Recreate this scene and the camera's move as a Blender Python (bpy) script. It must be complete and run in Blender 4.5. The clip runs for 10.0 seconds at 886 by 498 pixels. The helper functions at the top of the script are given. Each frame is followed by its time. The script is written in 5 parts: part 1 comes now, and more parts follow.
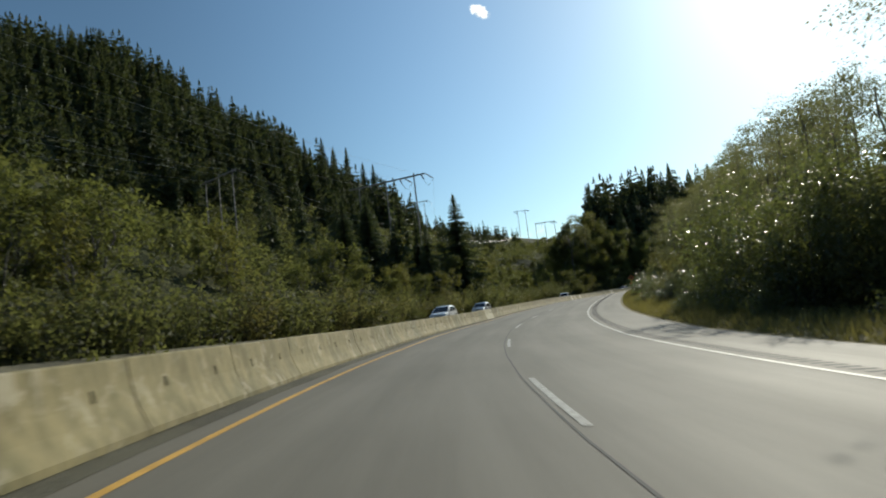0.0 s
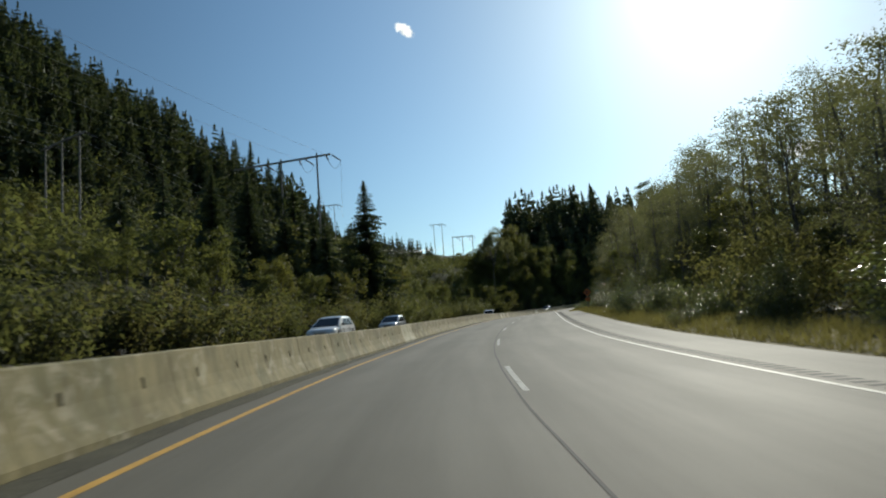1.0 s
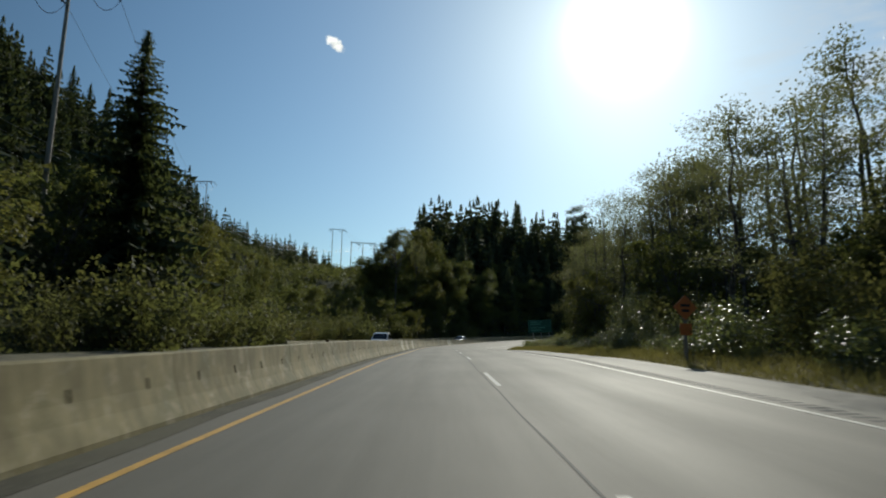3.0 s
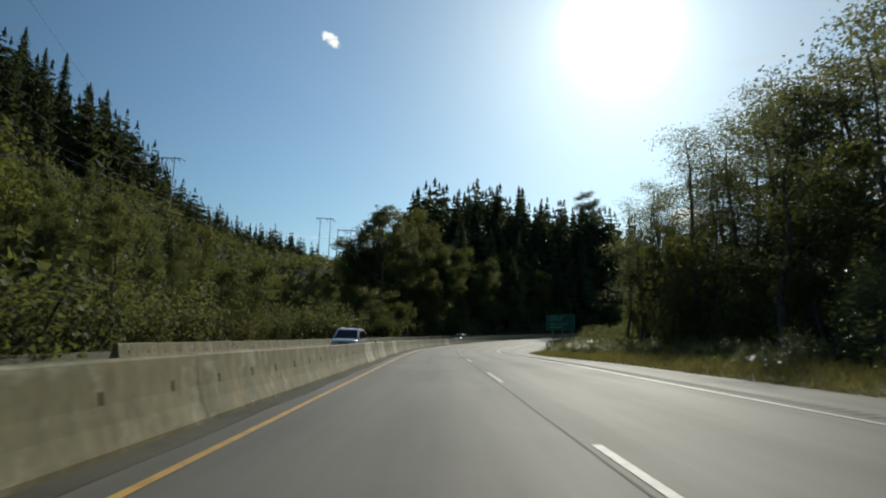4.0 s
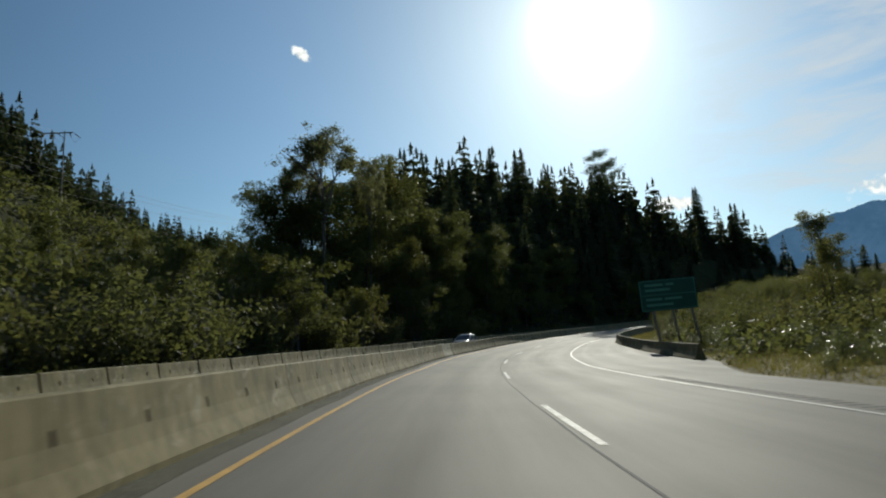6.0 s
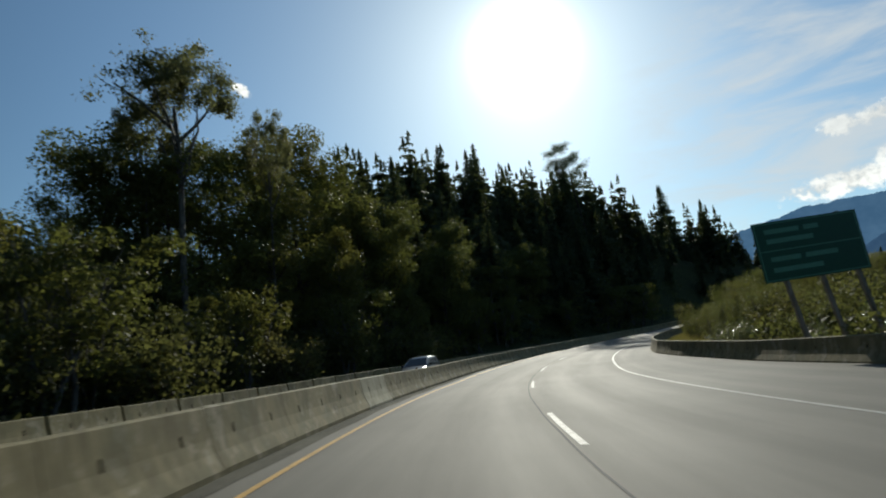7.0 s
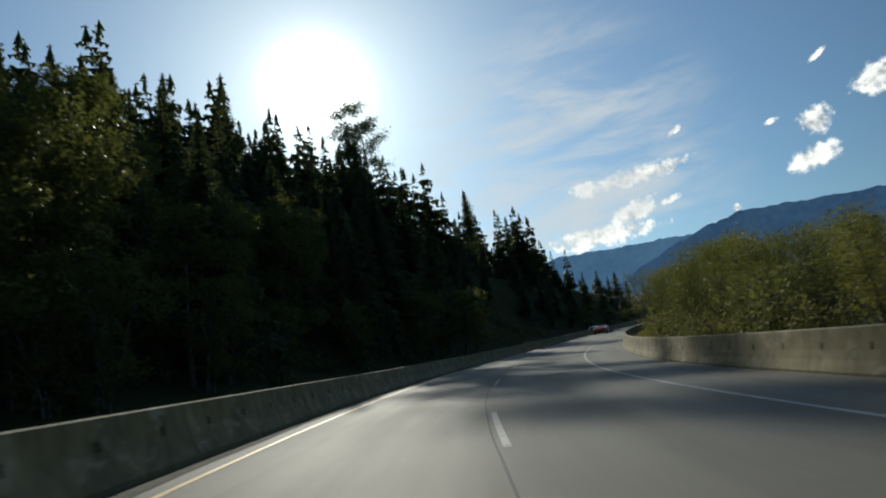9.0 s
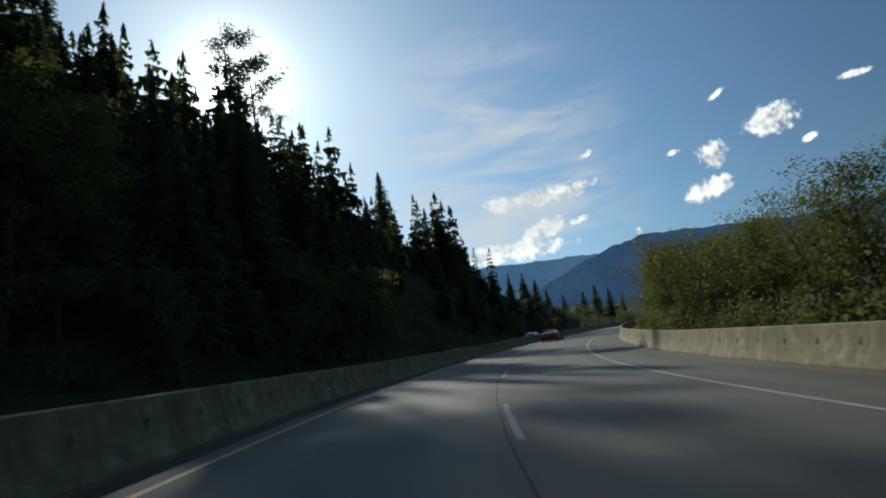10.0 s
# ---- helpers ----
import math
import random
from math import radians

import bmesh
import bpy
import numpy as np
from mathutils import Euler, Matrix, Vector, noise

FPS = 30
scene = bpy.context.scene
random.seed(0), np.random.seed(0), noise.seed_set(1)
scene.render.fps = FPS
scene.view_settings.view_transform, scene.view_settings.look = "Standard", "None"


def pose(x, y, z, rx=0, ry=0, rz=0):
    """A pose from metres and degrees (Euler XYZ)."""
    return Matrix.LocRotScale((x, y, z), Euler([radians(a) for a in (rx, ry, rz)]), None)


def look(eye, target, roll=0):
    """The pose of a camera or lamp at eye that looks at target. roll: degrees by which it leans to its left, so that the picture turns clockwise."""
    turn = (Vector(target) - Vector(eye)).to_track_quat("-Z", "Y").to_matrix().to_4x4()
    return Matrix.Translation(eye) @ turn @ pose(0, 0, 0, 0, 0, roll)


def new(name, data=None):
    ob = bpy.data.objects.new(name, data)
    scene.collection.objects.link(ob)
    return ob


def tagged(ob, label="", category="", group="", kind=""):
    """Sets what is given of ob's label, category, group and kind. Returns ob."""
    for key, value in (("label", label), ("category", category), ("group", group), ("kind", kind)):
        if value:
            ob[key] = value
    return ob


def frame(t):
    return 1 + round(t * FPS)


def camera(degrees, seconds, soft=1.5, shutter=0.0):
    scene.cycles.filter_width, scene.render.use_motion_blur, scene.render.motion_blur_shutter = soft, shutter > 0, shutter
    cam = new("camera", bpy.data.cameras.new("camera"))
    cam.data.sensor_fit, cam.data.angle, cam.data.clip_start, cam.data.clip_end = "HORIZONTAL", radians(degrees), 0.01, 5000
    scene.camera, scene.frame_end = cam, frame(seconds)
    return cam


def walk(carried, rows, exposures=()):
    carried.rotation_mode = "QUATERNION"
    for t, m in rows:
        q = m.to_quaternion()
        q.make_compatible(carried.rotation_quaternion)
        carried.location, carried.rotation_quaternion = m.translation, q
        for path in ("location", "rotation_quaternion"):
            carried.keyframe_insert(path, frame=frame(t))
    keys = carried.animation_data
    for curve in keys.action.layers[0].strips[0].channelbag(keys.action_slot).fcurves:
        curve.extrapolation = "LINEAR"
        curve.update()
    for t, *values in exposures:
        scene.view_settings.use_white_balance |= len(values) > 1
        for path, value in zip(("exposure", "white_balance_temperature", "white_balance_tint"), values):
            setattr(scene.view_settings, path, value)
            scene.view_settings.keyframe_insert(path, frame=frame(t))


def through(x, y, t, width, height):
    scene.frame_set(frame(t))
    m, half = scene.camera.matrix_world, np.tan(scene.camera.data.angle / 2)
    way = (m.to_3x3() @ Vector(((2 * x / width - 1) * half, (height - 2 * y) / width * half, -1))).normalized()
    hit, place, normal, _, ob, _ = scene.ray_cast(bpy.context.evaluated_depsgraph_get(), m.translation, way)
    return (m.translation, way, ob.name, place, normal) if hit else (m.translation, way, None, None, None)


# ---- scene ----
cam = camera(70.78, 10.0, soft=2.0, shutter=0.15)
PATH = [
    (0.0, 0.00, -0.00, 1.05, 96.65, 6.69, -0.97),
    (0.5, 0.38, 11.19, 1.14, 96.97, 5.82, -5.71),
    (1.0, 1.54, 22.28, 1.27, 97.35, 4.53, -9.39),
    (1.5, 3.62, 33.43, 1.48, 98.36, 2.40, -14.00),
    (2.0, 6.32, 44.89, 1.72, 98.98, 0.66, -17.09),
    (2.5, 9.52, 56.49, 2.01, 99.54, -0.61, -17.40),
    (3.0, 13.17, 68.37, 2.34, 99.27, -1.24, -19.03),
    (4.5, 24.43, 102.53, 3.18, 98.83, -1.70, -19.61),
    (5.0, 28.33, 113.95, 3.35, 98.34, -1.13, -19.04),
    (6.5, 40.66, 147.08, 3.79, 100.76, 4.83, -21.91),
    (7.0, 45.70, 158.48, 3.97, 101.78, 6.72, -24.11),
    (7.5, 51.26, 168.83, 4.20, 101.65, 8.71, -28.64),
    (8.0, 57.94, 179.71, 4.52, 101.30, 8.91, -33.28),
    (8.5, 65.88, 190.26, 5.03, 101.43, 8.03, -37.82),
    (9.0, 75.03, 200.54, 5.62, 102.66, 8.08, -44.08),
    (9.5, 84.27, 209.48, 6.24, 101.75, 6.74, -48.13),
    (10.0, 94.21, 217.74, 6.81, 102.37, 6.64, -52.61),
]
START_X, START_Y, START_HEADING = -2.113, 11.101, 0.05373
CURVE = [10.27, 8.38, 6.49, 4.3, 1.16, -0.03, 0.04, 1.87, 5.43, 6.7, 6.11, 6.36, 5.15, 4.0, 3.2, 2.6, 2.2, 2.0, 2.0, 2.0, 2.0]
LEVEL = [-0.03, 0.12, 0.28, 0.65, 1.26, 1.89, 2.27, 2.63, 3.02, 3.73, 4.76, 5.88, 7.2, 8.75, 10.5, 12.2, 13.9, 15.4, 16.8, 18.2, 19.6]
BANK = [7.57, 6.11, 4.33, 1.09, -1.61, -3.01, -2.5, 0.08, 2.8, 4.14, 3.62, 2.88, 1.72, 0.67, -0.1, -0.5, -0.64, -0.63, -0.53, -0.4, -0.26]
walk(cam, [(t, pose(x, y, z, rx, ry, rz)) for t, x, y, z, rx, ry, rz in PATH],
     exposures=[(0.0, 0.44, 6600, 3), (1.0, 0.22, 6450, 3), (2.0, 0.0, 6400, 3), (8.6, 0.0, 6400, 3), (10.0, -0.05, 6200, 3)])

# ---- light: low sun ahead over the valley, clear sky with a few clouds ----
SUN_AZ, SUN_EL = radians(35.7), radians(28.0)


def toward(az, el):
    """A direction from degrees east of north and degrees up."""
    a, e = radians(az), radians(el)
    return Vector((math.sin(a) * math.cos(e), math.cos(a) * math.cos(e), math.sin(e)))


SUN_DIR = Vector((math.sin(SUN_AZ) * math.cos(SUN_EL), math.cos(SUN_AZ) * math.cos(SUN_EL), math.sin(SUN_EL)))
world = bpy.data.worlds.new("sky")
scene.world = world
world.use_nodes = True


class Nodes:
    """Short hand for building a node tree."""

    def __init__(self, tree):
        self.tree = tree
        tree.nodes.clear()

    def add(self, kind):
        return self.tree.nodes.new(kind)

    def link(self, a, b):
        self.tree.links.new(a, b)

    def put(self, socket, value):
        if isinstance(value, bpy.types.NodeSocket):
            self.link(value, socket)
        else:
            socket.default_value = value

    def math(self, op, a, b=0.0, c=0.0, clamp=False):
        n = self.add("ShaderNodeMath")
        n.operation, n.use_clamp = op, clamp
        for i, v in enumerate((a, b, c)):
            self.put(n.inputs[i], v)
        return n.outputs[0]

    def vec(self, op, a, b):
        n = self.add("ShaderNodeVectorMath")
        n.operation = op
        self.put(n.inputs[0], a)
        self.put(n.inputs[1], b)
        return n.outputs["Value"] if op in ("DOT_PRODUCT", "LENGTH") else n.outputs[0]

    def mix(self, f, a, b, blend="MIX"):
        n = self.add("ShaderNodeMix")
        n.data_type, n.blend_type = "RGBA", blend
        self.put(n.inputs[0], f)
        self.put(n.inputs[6], a)
        self.put(n.inputs[7], b)
        return n.outputs[2]

    def ramp(self, f, lo, hi, a=0.0, b=1.0):
        n = self.add("ShaderNodeMapRange")
        n.interpolation_type = "SMOOTHSTEP"
        for i, v in enumerate((f, lo, hi, a, b)):
            self.put(n.inputs[i], v)
        return n.outputs[0]

    def noise(self, vector, scale, detail=4.0, rough=0.55, distort=0.0):
        n = self.add("ShaderNodeTexNoise")
        if vector is not None:
            self.link(vector, n.inputs["Vector"])
        n.inputs["Scale"].default_value, n.inputs["Detail"].default_value = scale, detail
        n.inputs["Roughness"].default_value, n.inputs["Distortion"].default_value = rough, distort
        return n.outputs["Fac"]


def build_sky():
    n = Nodes(world.node_tree)
    sky = n.add("ShaderNodeTexSky")
    sky.sky_type, sky.sun_disc, sky.sun_elevation, sky.sun_rotation = "NISHITA", False, SUN_EL, SUN_AZ
    sky.air_density, sky.dust_density, sky.ozone_density = 1.0, 0.4, 1.2
    co = n.add("ShaderNodeTexCoord").outputs["Generated"]
    # bright aureole round the sun, swollen by lens bloom painted into the sky
    cosine = n.vec("DOT_PRODUCT", co, SUN_DIR)
    gap = n.math("ARCCOSINE", n.math("MINIMUM", cosine, 0.99999))
    core = n.math("MULTIPLY", n.math("EXPONENT", n.math("MULTIPLY", n.math("POWER", n.math("DIVIDE", gap, radians(2.9)), 2.0), -1.0)), 30.0)
    halo = n.math("MULTIPLY", n.math("EXPONENT", n.math("DIVIDE", gap, -radians(7.0))), 6.0)
    glow = n.math("ADD", core, halo)
    sun_colour = n.add("ShaderNodeCombineColor")
    n.link(glow, sun_colour.inputs[0])
    n.link(n.math("MULTIPLY", glow, 0.97), sun_colour.inputs[1])
    n.link(n.math("MULTIPLY", glow, 0.9), sun_colour.inputs[2])
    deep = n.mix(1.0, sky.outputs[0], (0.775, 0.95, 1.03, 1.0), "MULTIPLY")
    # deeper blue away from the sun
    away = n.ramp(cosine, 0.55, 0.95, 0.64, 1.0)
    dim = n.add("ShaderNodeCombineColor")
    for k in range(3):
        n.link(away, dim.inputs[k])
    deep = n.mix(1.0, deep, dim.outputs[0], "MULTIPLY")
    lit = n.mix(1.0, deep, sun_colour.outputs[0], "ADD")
    # small cumulus: soft discs round their middles, broken up by noise
    warp = n.noise(co, 38.0, 6.0, 0.55)
    fine = n.noise(co, 110.0, 4.0, 0.6)
    total = None
    for az, el, wide, high, slant in CLOUDS:
        mid = toward(az, el)
        right = Vector((math.cos(radians(az)), -math.sin(radians(az)), 0))
        up = right.cross(mid)
        a = radians(slant)
        e1, e2 = right * math.cos(a) + up * math.sin(a), up * math.cos(a) - right * math.sin(a)
        u = n.math("DIVIDE", n.vec("DOT_PRODUCT", co, e1), radians(wide))
        v = n.math("DIVIDE", n.vec("DOT_PRODUCT", co, e2), radians(high))
        front = n.math("GREATER_THAN", n.vec("DOT_PRODUCT", co, mid), 0.0)
        r2 = n.math("ADD", n.math("MULTIPLY", u, u), n.math("MULTIPLY", v, v))
        one = n.math("SUBTRACT", n.math("SUBTRACT", front, r2), n.math("MULTIPLY", n.math("SUBTRACT", 1.0, front), 50.0))
        total = one if total is None else n.math("MAXIMUM", total, one)
    body = n.math("ADD", total, n.math("MULTIPLY", n.math("SUBTRACT", warp, 0.5), 2.9))
    body = n.math("ADD", body, n.math("MULTIPLY", n.math("SUBTRACT", fine, 0.5), 2.0))
    cover = n.math("MULTIPLY", n.ramp(body, -0.1, 0.85), n.ramp(total, -1.0, 0.1))
    shade = n.ramp(n.math("ADD", warp, n.math("MULTIPLY", fine, 0.4)), 0.5, 0.82, 6.5, 12.5)
    white = n.add("ShaderNodeCombineColor")
    for i, tone in enumerate((1.0, 0.985, 0.96)):
        n.link(n.math("MULTIPLY", shade, tone), white.inputs[i])
    lit = n.mix(cover, lit, white.outputs[0])
    # thin high veil to the right of the sun
    veil_mid = toward(58.0, 17.0)
    stretch = n.add("ShaderNodeMapping")
    stretch.inputs["Scale"].default_value = (1.0, 1.0, 4.0)
    n.link(co, stretch.inputs[0])
    veil = n.math("MULTIPLY", n.ramp(n.noise(stretch.outputs[0], 5.0, 5.0, 0.6, 0.4), 0.34, 0.72),
                  n.ramp(n.vec("DOT_PRODUCT", co, veil_mid), math.cos(radians(17)), math.cos(radians(3))))
    lit = n.mix(n.math("MULTIPLY", veil, 0.75), lit, (7.5, 7.6, 7.8, 1.0))
    back = n.add("ShaderNodeBackground")
    n.link(lit, back.inputs["Color"])
    back.inputs["Strength"].default_value = 0.09
    n.link(back.outputs[0], n.add("ShaderNodeOutputWorld").inputs[0])


# middle (degrees round, degrees up), half width, half height, slant in degrees
CLOUDS = [(8.0, 26.8, 1.0, 0.5, -35), (60.3, 11.2, 5.6, 1.0, 3), (63.6, 12.7, 2.4, 1.0, 20), (64.2, 15.8, 4.6, 0.85, 6), (67.3, 15.9, 2.2, 0.6, 12), (60.0, 15.5, 1.6, 0.8, 0),
          (84.0, 18.0, 2.1, 1.3, 4), (79.0, 16.4, 1.3, 1.25, 20), (78.3, 13.6, 1.9, 1.05, 8), (68.4, 18.7, 0.8, 0.3, 30), (76.0, 17.3, 0.7, 0.22, 12),
          (71.9, 11.2, 0.4, 0.45, 30), (86.5, 15.8, 0.6, 0.3, 20), (66.9, 13.2, 1.0, 0.35, 12), (41.6, 11.9, 1.9, 0.8, 0), (80.3, 21.1, 0.8, 0.25, 30), (90.5, 19.5, 1.0, 0.3, 0)]
build_sky()

sun = new("sun", bpy.data.lights.new("sun", "SUN"))
sun.data.energy, sun.data.angle, sun.data.color = 3.2, radians(0.53), (1.0, 0.93, 0.82)
sun.matrix_world = look(SUN_DIR * 300, (0, 0, 0))

# ---- the road's line: arc length s from the start, d metres to the right of the yellow line ----
KNOTS = np.arange(-40.0, 461.0, 25.0)
ARC = np.arange(-40.0, 460.0, 2.0)
_k = np.interp(ARC, KNOTS, np.array(CURVE) * 1e-3)
_th = np.cumsum(_k) * 2.0
_th += START_HEADING - _th[20]
_x, _y = np.cumsum(np.sin(_th)) * 2.0, np.cumsum(np.cos(_th)) * 2.0
_x += START_X - _x[20]
_y += START_Y - _y[20]
_z = np.interp(ARC, KNOTS, LEVEL)
# straight run-in behind the start
_n = 20
_back = np.arange(_n, 0, -1) * 2.0
ARC = np.concatenate([ARC[0] - _back, ARC])
_x = np.concatenate([_x[0] - _back * math.sin(_th[0]), _x])
_y = np.concatenate([_y[0] - _back * math.cos(_th[0]), _y])
_z = np.concatenate([np.full(_n, _z[0]), _z])
_th = np.concatenate([np.full(_n, _th[0]), _th])
_b = np.interp(ARC, KNOTS, np.array(BANK) * 1e-2)
S_MIN, S_MAX = float(ARC[0]), float(ARC[-1])


def road_xyz(s, d, h=0.0):
    """World places (arrays welcome) at arc length s, offset d, height h over our carriageway's plane."""
    s, d, h = np.broadcast_arrays(np.asarray(s, float), np.asarray(d, float), np.asarray(h, float))
    th = np.interp(s, ARC, _th)
    x = np.interp(s, ARC, _x) + d * np.cos(th)
    y = np.interp(s, ARC, _y) - d * np.sin(th)
    z = np.interp(s, ARC, _z) - np.interp(s, ARC, _b) * np.clip(d, -14, 14) + h
    return np.stack([x, y, z], -1)


def road_frame(s, d, h=0.0):
    """A pose on the road: x along it, y to its left, z up."""
    p = Vector(road_xyz(s, d, h))
    ahead = Vector(road_xyz(s + 0.7, d, h)) - Vector(road_xyz(s - 0.7, d, h))
    ahead.normalize()
    left = Vector((0, 0, 1)).cross(ahead).normalized()
    up = ahead.cross(left)
    m = Matrix((ahead, left, up)).transposed().to_4x4()
    m.translation = p
    return m


def nearest(x, y):
    """Arc length and offset of world places (flat arrays)."""
    x, y = np.asarray(x, float).ravel(), np.asarray(y, float).ravel()
    best = np.empty(len(x), int)
    for i in range(0, len(x), 4000):
        dx = x[i:i + 4000, None] - _x[None]
        dy = y[i:i + 4000, None] - _y[None]
        best[i:i + 4000] = np.argmin(dx * dx + dy * dy, 1)
    th = _th[best]
    vx, vy = x - _x[best], y - _y[best]
    side = vx * np.cos(th) - vy * np.sin(th)
    dist = np.hypot(vx, vy)
    s = np.clip(ARC[best] + np.clip(vx * np.sin(th) + vy * np.cos(th), -1, 1), S_MIN, S_MAX)
    return s, np.where(side < 0, -dist, dist)


def shoulder(s):
    return np.interp(s, [-80, 20, 130, 150, 163, 185, 193, 201, 212, 460], [10.4, 9.9, 9.6, 10.4, 13.9, 13.5, 11.9, 10.4, 10.1, 10.1])


def other_rise(s):
    """How much the other carriageway lies above the plane of ours."""
    return np.interp(s, [-80, 60, 100, 115, 130, 165, 180, 215, 460], [0.08, 0.08, 0.04, -0.03, -0.13, -0.2, -0.3, -0.34, -0.3])


# ---- lie of the land ----
FOOT = 11.8
# spot heights of the hills left of the road: east, north, height
SPOTS = [(-140, 210, 105), (-112, 236, 107.5), (-85, 288, 101), (-67, 309, 87), (-114, 356, 125), (-49, 309, 72), (-28, 313, 60), (-12, 305, 50), (3, 303, 41),
         (27, 332, 33), (56, 340, 34), (70, 353, 34), (74, 397, 42), (70, 521, 60), (-42, 131, 20), (0, 121, 12.5), (-20, 200, 27), (22, 205, 12), (30, 250, 17),
         (113, 296, 37), (151, 290, 34), (132, 354, 47), (164, 342, 48), (209, 319, 36), (237, 327, 32), (258, 332, 24), (276, 338, 13), (82, 246, 15), (97, 270, 26),
         (-60, 60, 26), (-300, 320, 190), (330, 390, 12)]


def thin_plate():
    """Weights of a smooth sheet through the spot heights and the foot of the slope."""
    pts = [list(p) for p in SPOTS]
    for s in np.arange(-70, 450, 30.0):
        x, y, z = road_xyz(s, -FOOT - 0.5)
        pts.append([x, y, z + 0.3])
        x, y, z = road_xyz(s, -30.0)
        pts.append([x, y, z + float(np.interp(s, [-80, 80, 120, 160, 200, 225, 250, 300, 380, 460], [7.5, 8, 7, 4.5, 4, 6, 11, 17, 12, 4]))])
    pts = np.array(pts, float)
    n = len(pts)
    r2 = ((pts[:, None, :2] - pts[None, :, :2]) ** 2).sum(-1)
    k = 0.5 * r2 * np.log(r2 + 1e-9)
    a = np.zeros((n + 3, n + 3))
    a[:n, :n] = k + np.eye(n) * 30.0
    a[:n, n:] = np.column_stack([np.ones(n), pts[:, :2]])
    a[n:, :n] = a[:n, n:].T
    return pts[:, :2], np.linalg.solve(a, np.concatenate([pts[:, 2], np.zeros(3)]))


SHEET_AT, SHEET_W = thin_plate()


def hill(x, y):
    out = np.empty(len(x))
    for i in range(0, len(x), 4000):
        xx, yy = x[i:i + 4000], y[i:i + 4000]
        r2 = (xx[:, None] - SHEET_AT[None, :, 0]) ** 2 + (yy[:, None] - SHEET_AT[None, :, 1]) ** 2
        out[i:i + 4000] = (0.5 * r2 * np.log(r2 + 1e-9)) @ SHEET_W[:-3] + SHEET_W[-3] + SHEET_W[-2] * xx + SHEET_W[-1] * yy
    return np.clip(out, -5, 240)


def soft_noise(x, y, size):
    return (np.sin(x / size * 1.7 + 1.3) * np.cos(y / size * 1.3 + 0.4) + 0.6 * np.sin((x + y) / size * 2.9 + 2.0) * np.cos((x - y) / size * 2.3))


def ground_z(x, y):
    x, y = np.atleast_1d(np.asarray(x, float)), np.atleast_1d(np.asarray(y, float))
    shape = x.shape
    s, d = nearest(x, y)
    base = road_xyz(s, d)[:, 2]
    far = np.maximum(-d, FOOT)
    rough = soft_noise(x.ravel(), y.ravel(), 22.0)
    low = base + 0.3
    part_way = np.clip((far - FOOT) / 16.0, 0, 1)
    beyond = np.clip((far - 420) / 500, 0, 1)
    left = low * (1 - part_way) + np.maximum(hill(x.ravel(), y.ravel()), base) * part_way + rough * np.clip((far - 16) / 40, 0, 1) * 2.0
    left = left * (1 - beyond) + beyond * 120
    edge = shoulder(s)
    out = np.clip(d - edge, 0, None)
    right = base + np.interp(out, [0, 1.5, 3, 8, 30, 90, 400, 900], [-0.06, -0.12, 0.0, 0.3, 1.2, 2.0, -4.0, -8.0]) + rough * np.clip((out - 5) / 30, 0, 1) * 0.7
    inside = base - 0.35
    z = np.where(d < -FOOT, left, np.where(d > edge, right, inside))
    return z.reshape(shape)


# ---- materials ----
def material(name, rough=0.8, metal=0.0):
    m = bpy.data.materials.new(name)
    m.use_nodes = True
    n = Nodes(m.node_tree)
    shader = n.add("ShaderNodeBsdfPrincipled")
    shader.inputs["Roughness"].default_value, shader.inputs["Metallic"].default_value = rough, metal
    n.link(shader.outputs[0], n.add("ShaderNodeOutputMaterial").inputs[0])
    return m, n, shader


def bump(n, shader, height, strength, distance=0.02):
    b = n.add("ShaderNodeBump")
    b.inputs["Strength"].default_value, b.inputs["Distance"].default_value = strength, distance
    n.link(height, b.inputs["Height"])
    n.link(b.outputs[0], shader.inputs["Normal"])


def plain(name, colour, rough=0.6, metal=0.0, spread=0.12, size=6.0):
    """One colour with two scales of light mottling."""
    m, n, shader = material(name, rough, metal)
    co = n.add("ShaderNodeTexCoord").outputs["Object"]
    f = n.math("ADD", n.math("MULTIPLY", n.noise(co, size), 0.6), n.math("MULTIPLY", n.noise(co, size * 9), 0.4))
    dark, pale = [c * (1 - spread) for c in colour], [min(1, c * (1 + spread)) for c in colour]
    n.link(n.mix(n.ramp(f, 0.3, 0.7), (*dark, 1), (*pale, 1)), shader.inputs["Base Color"])
    return m


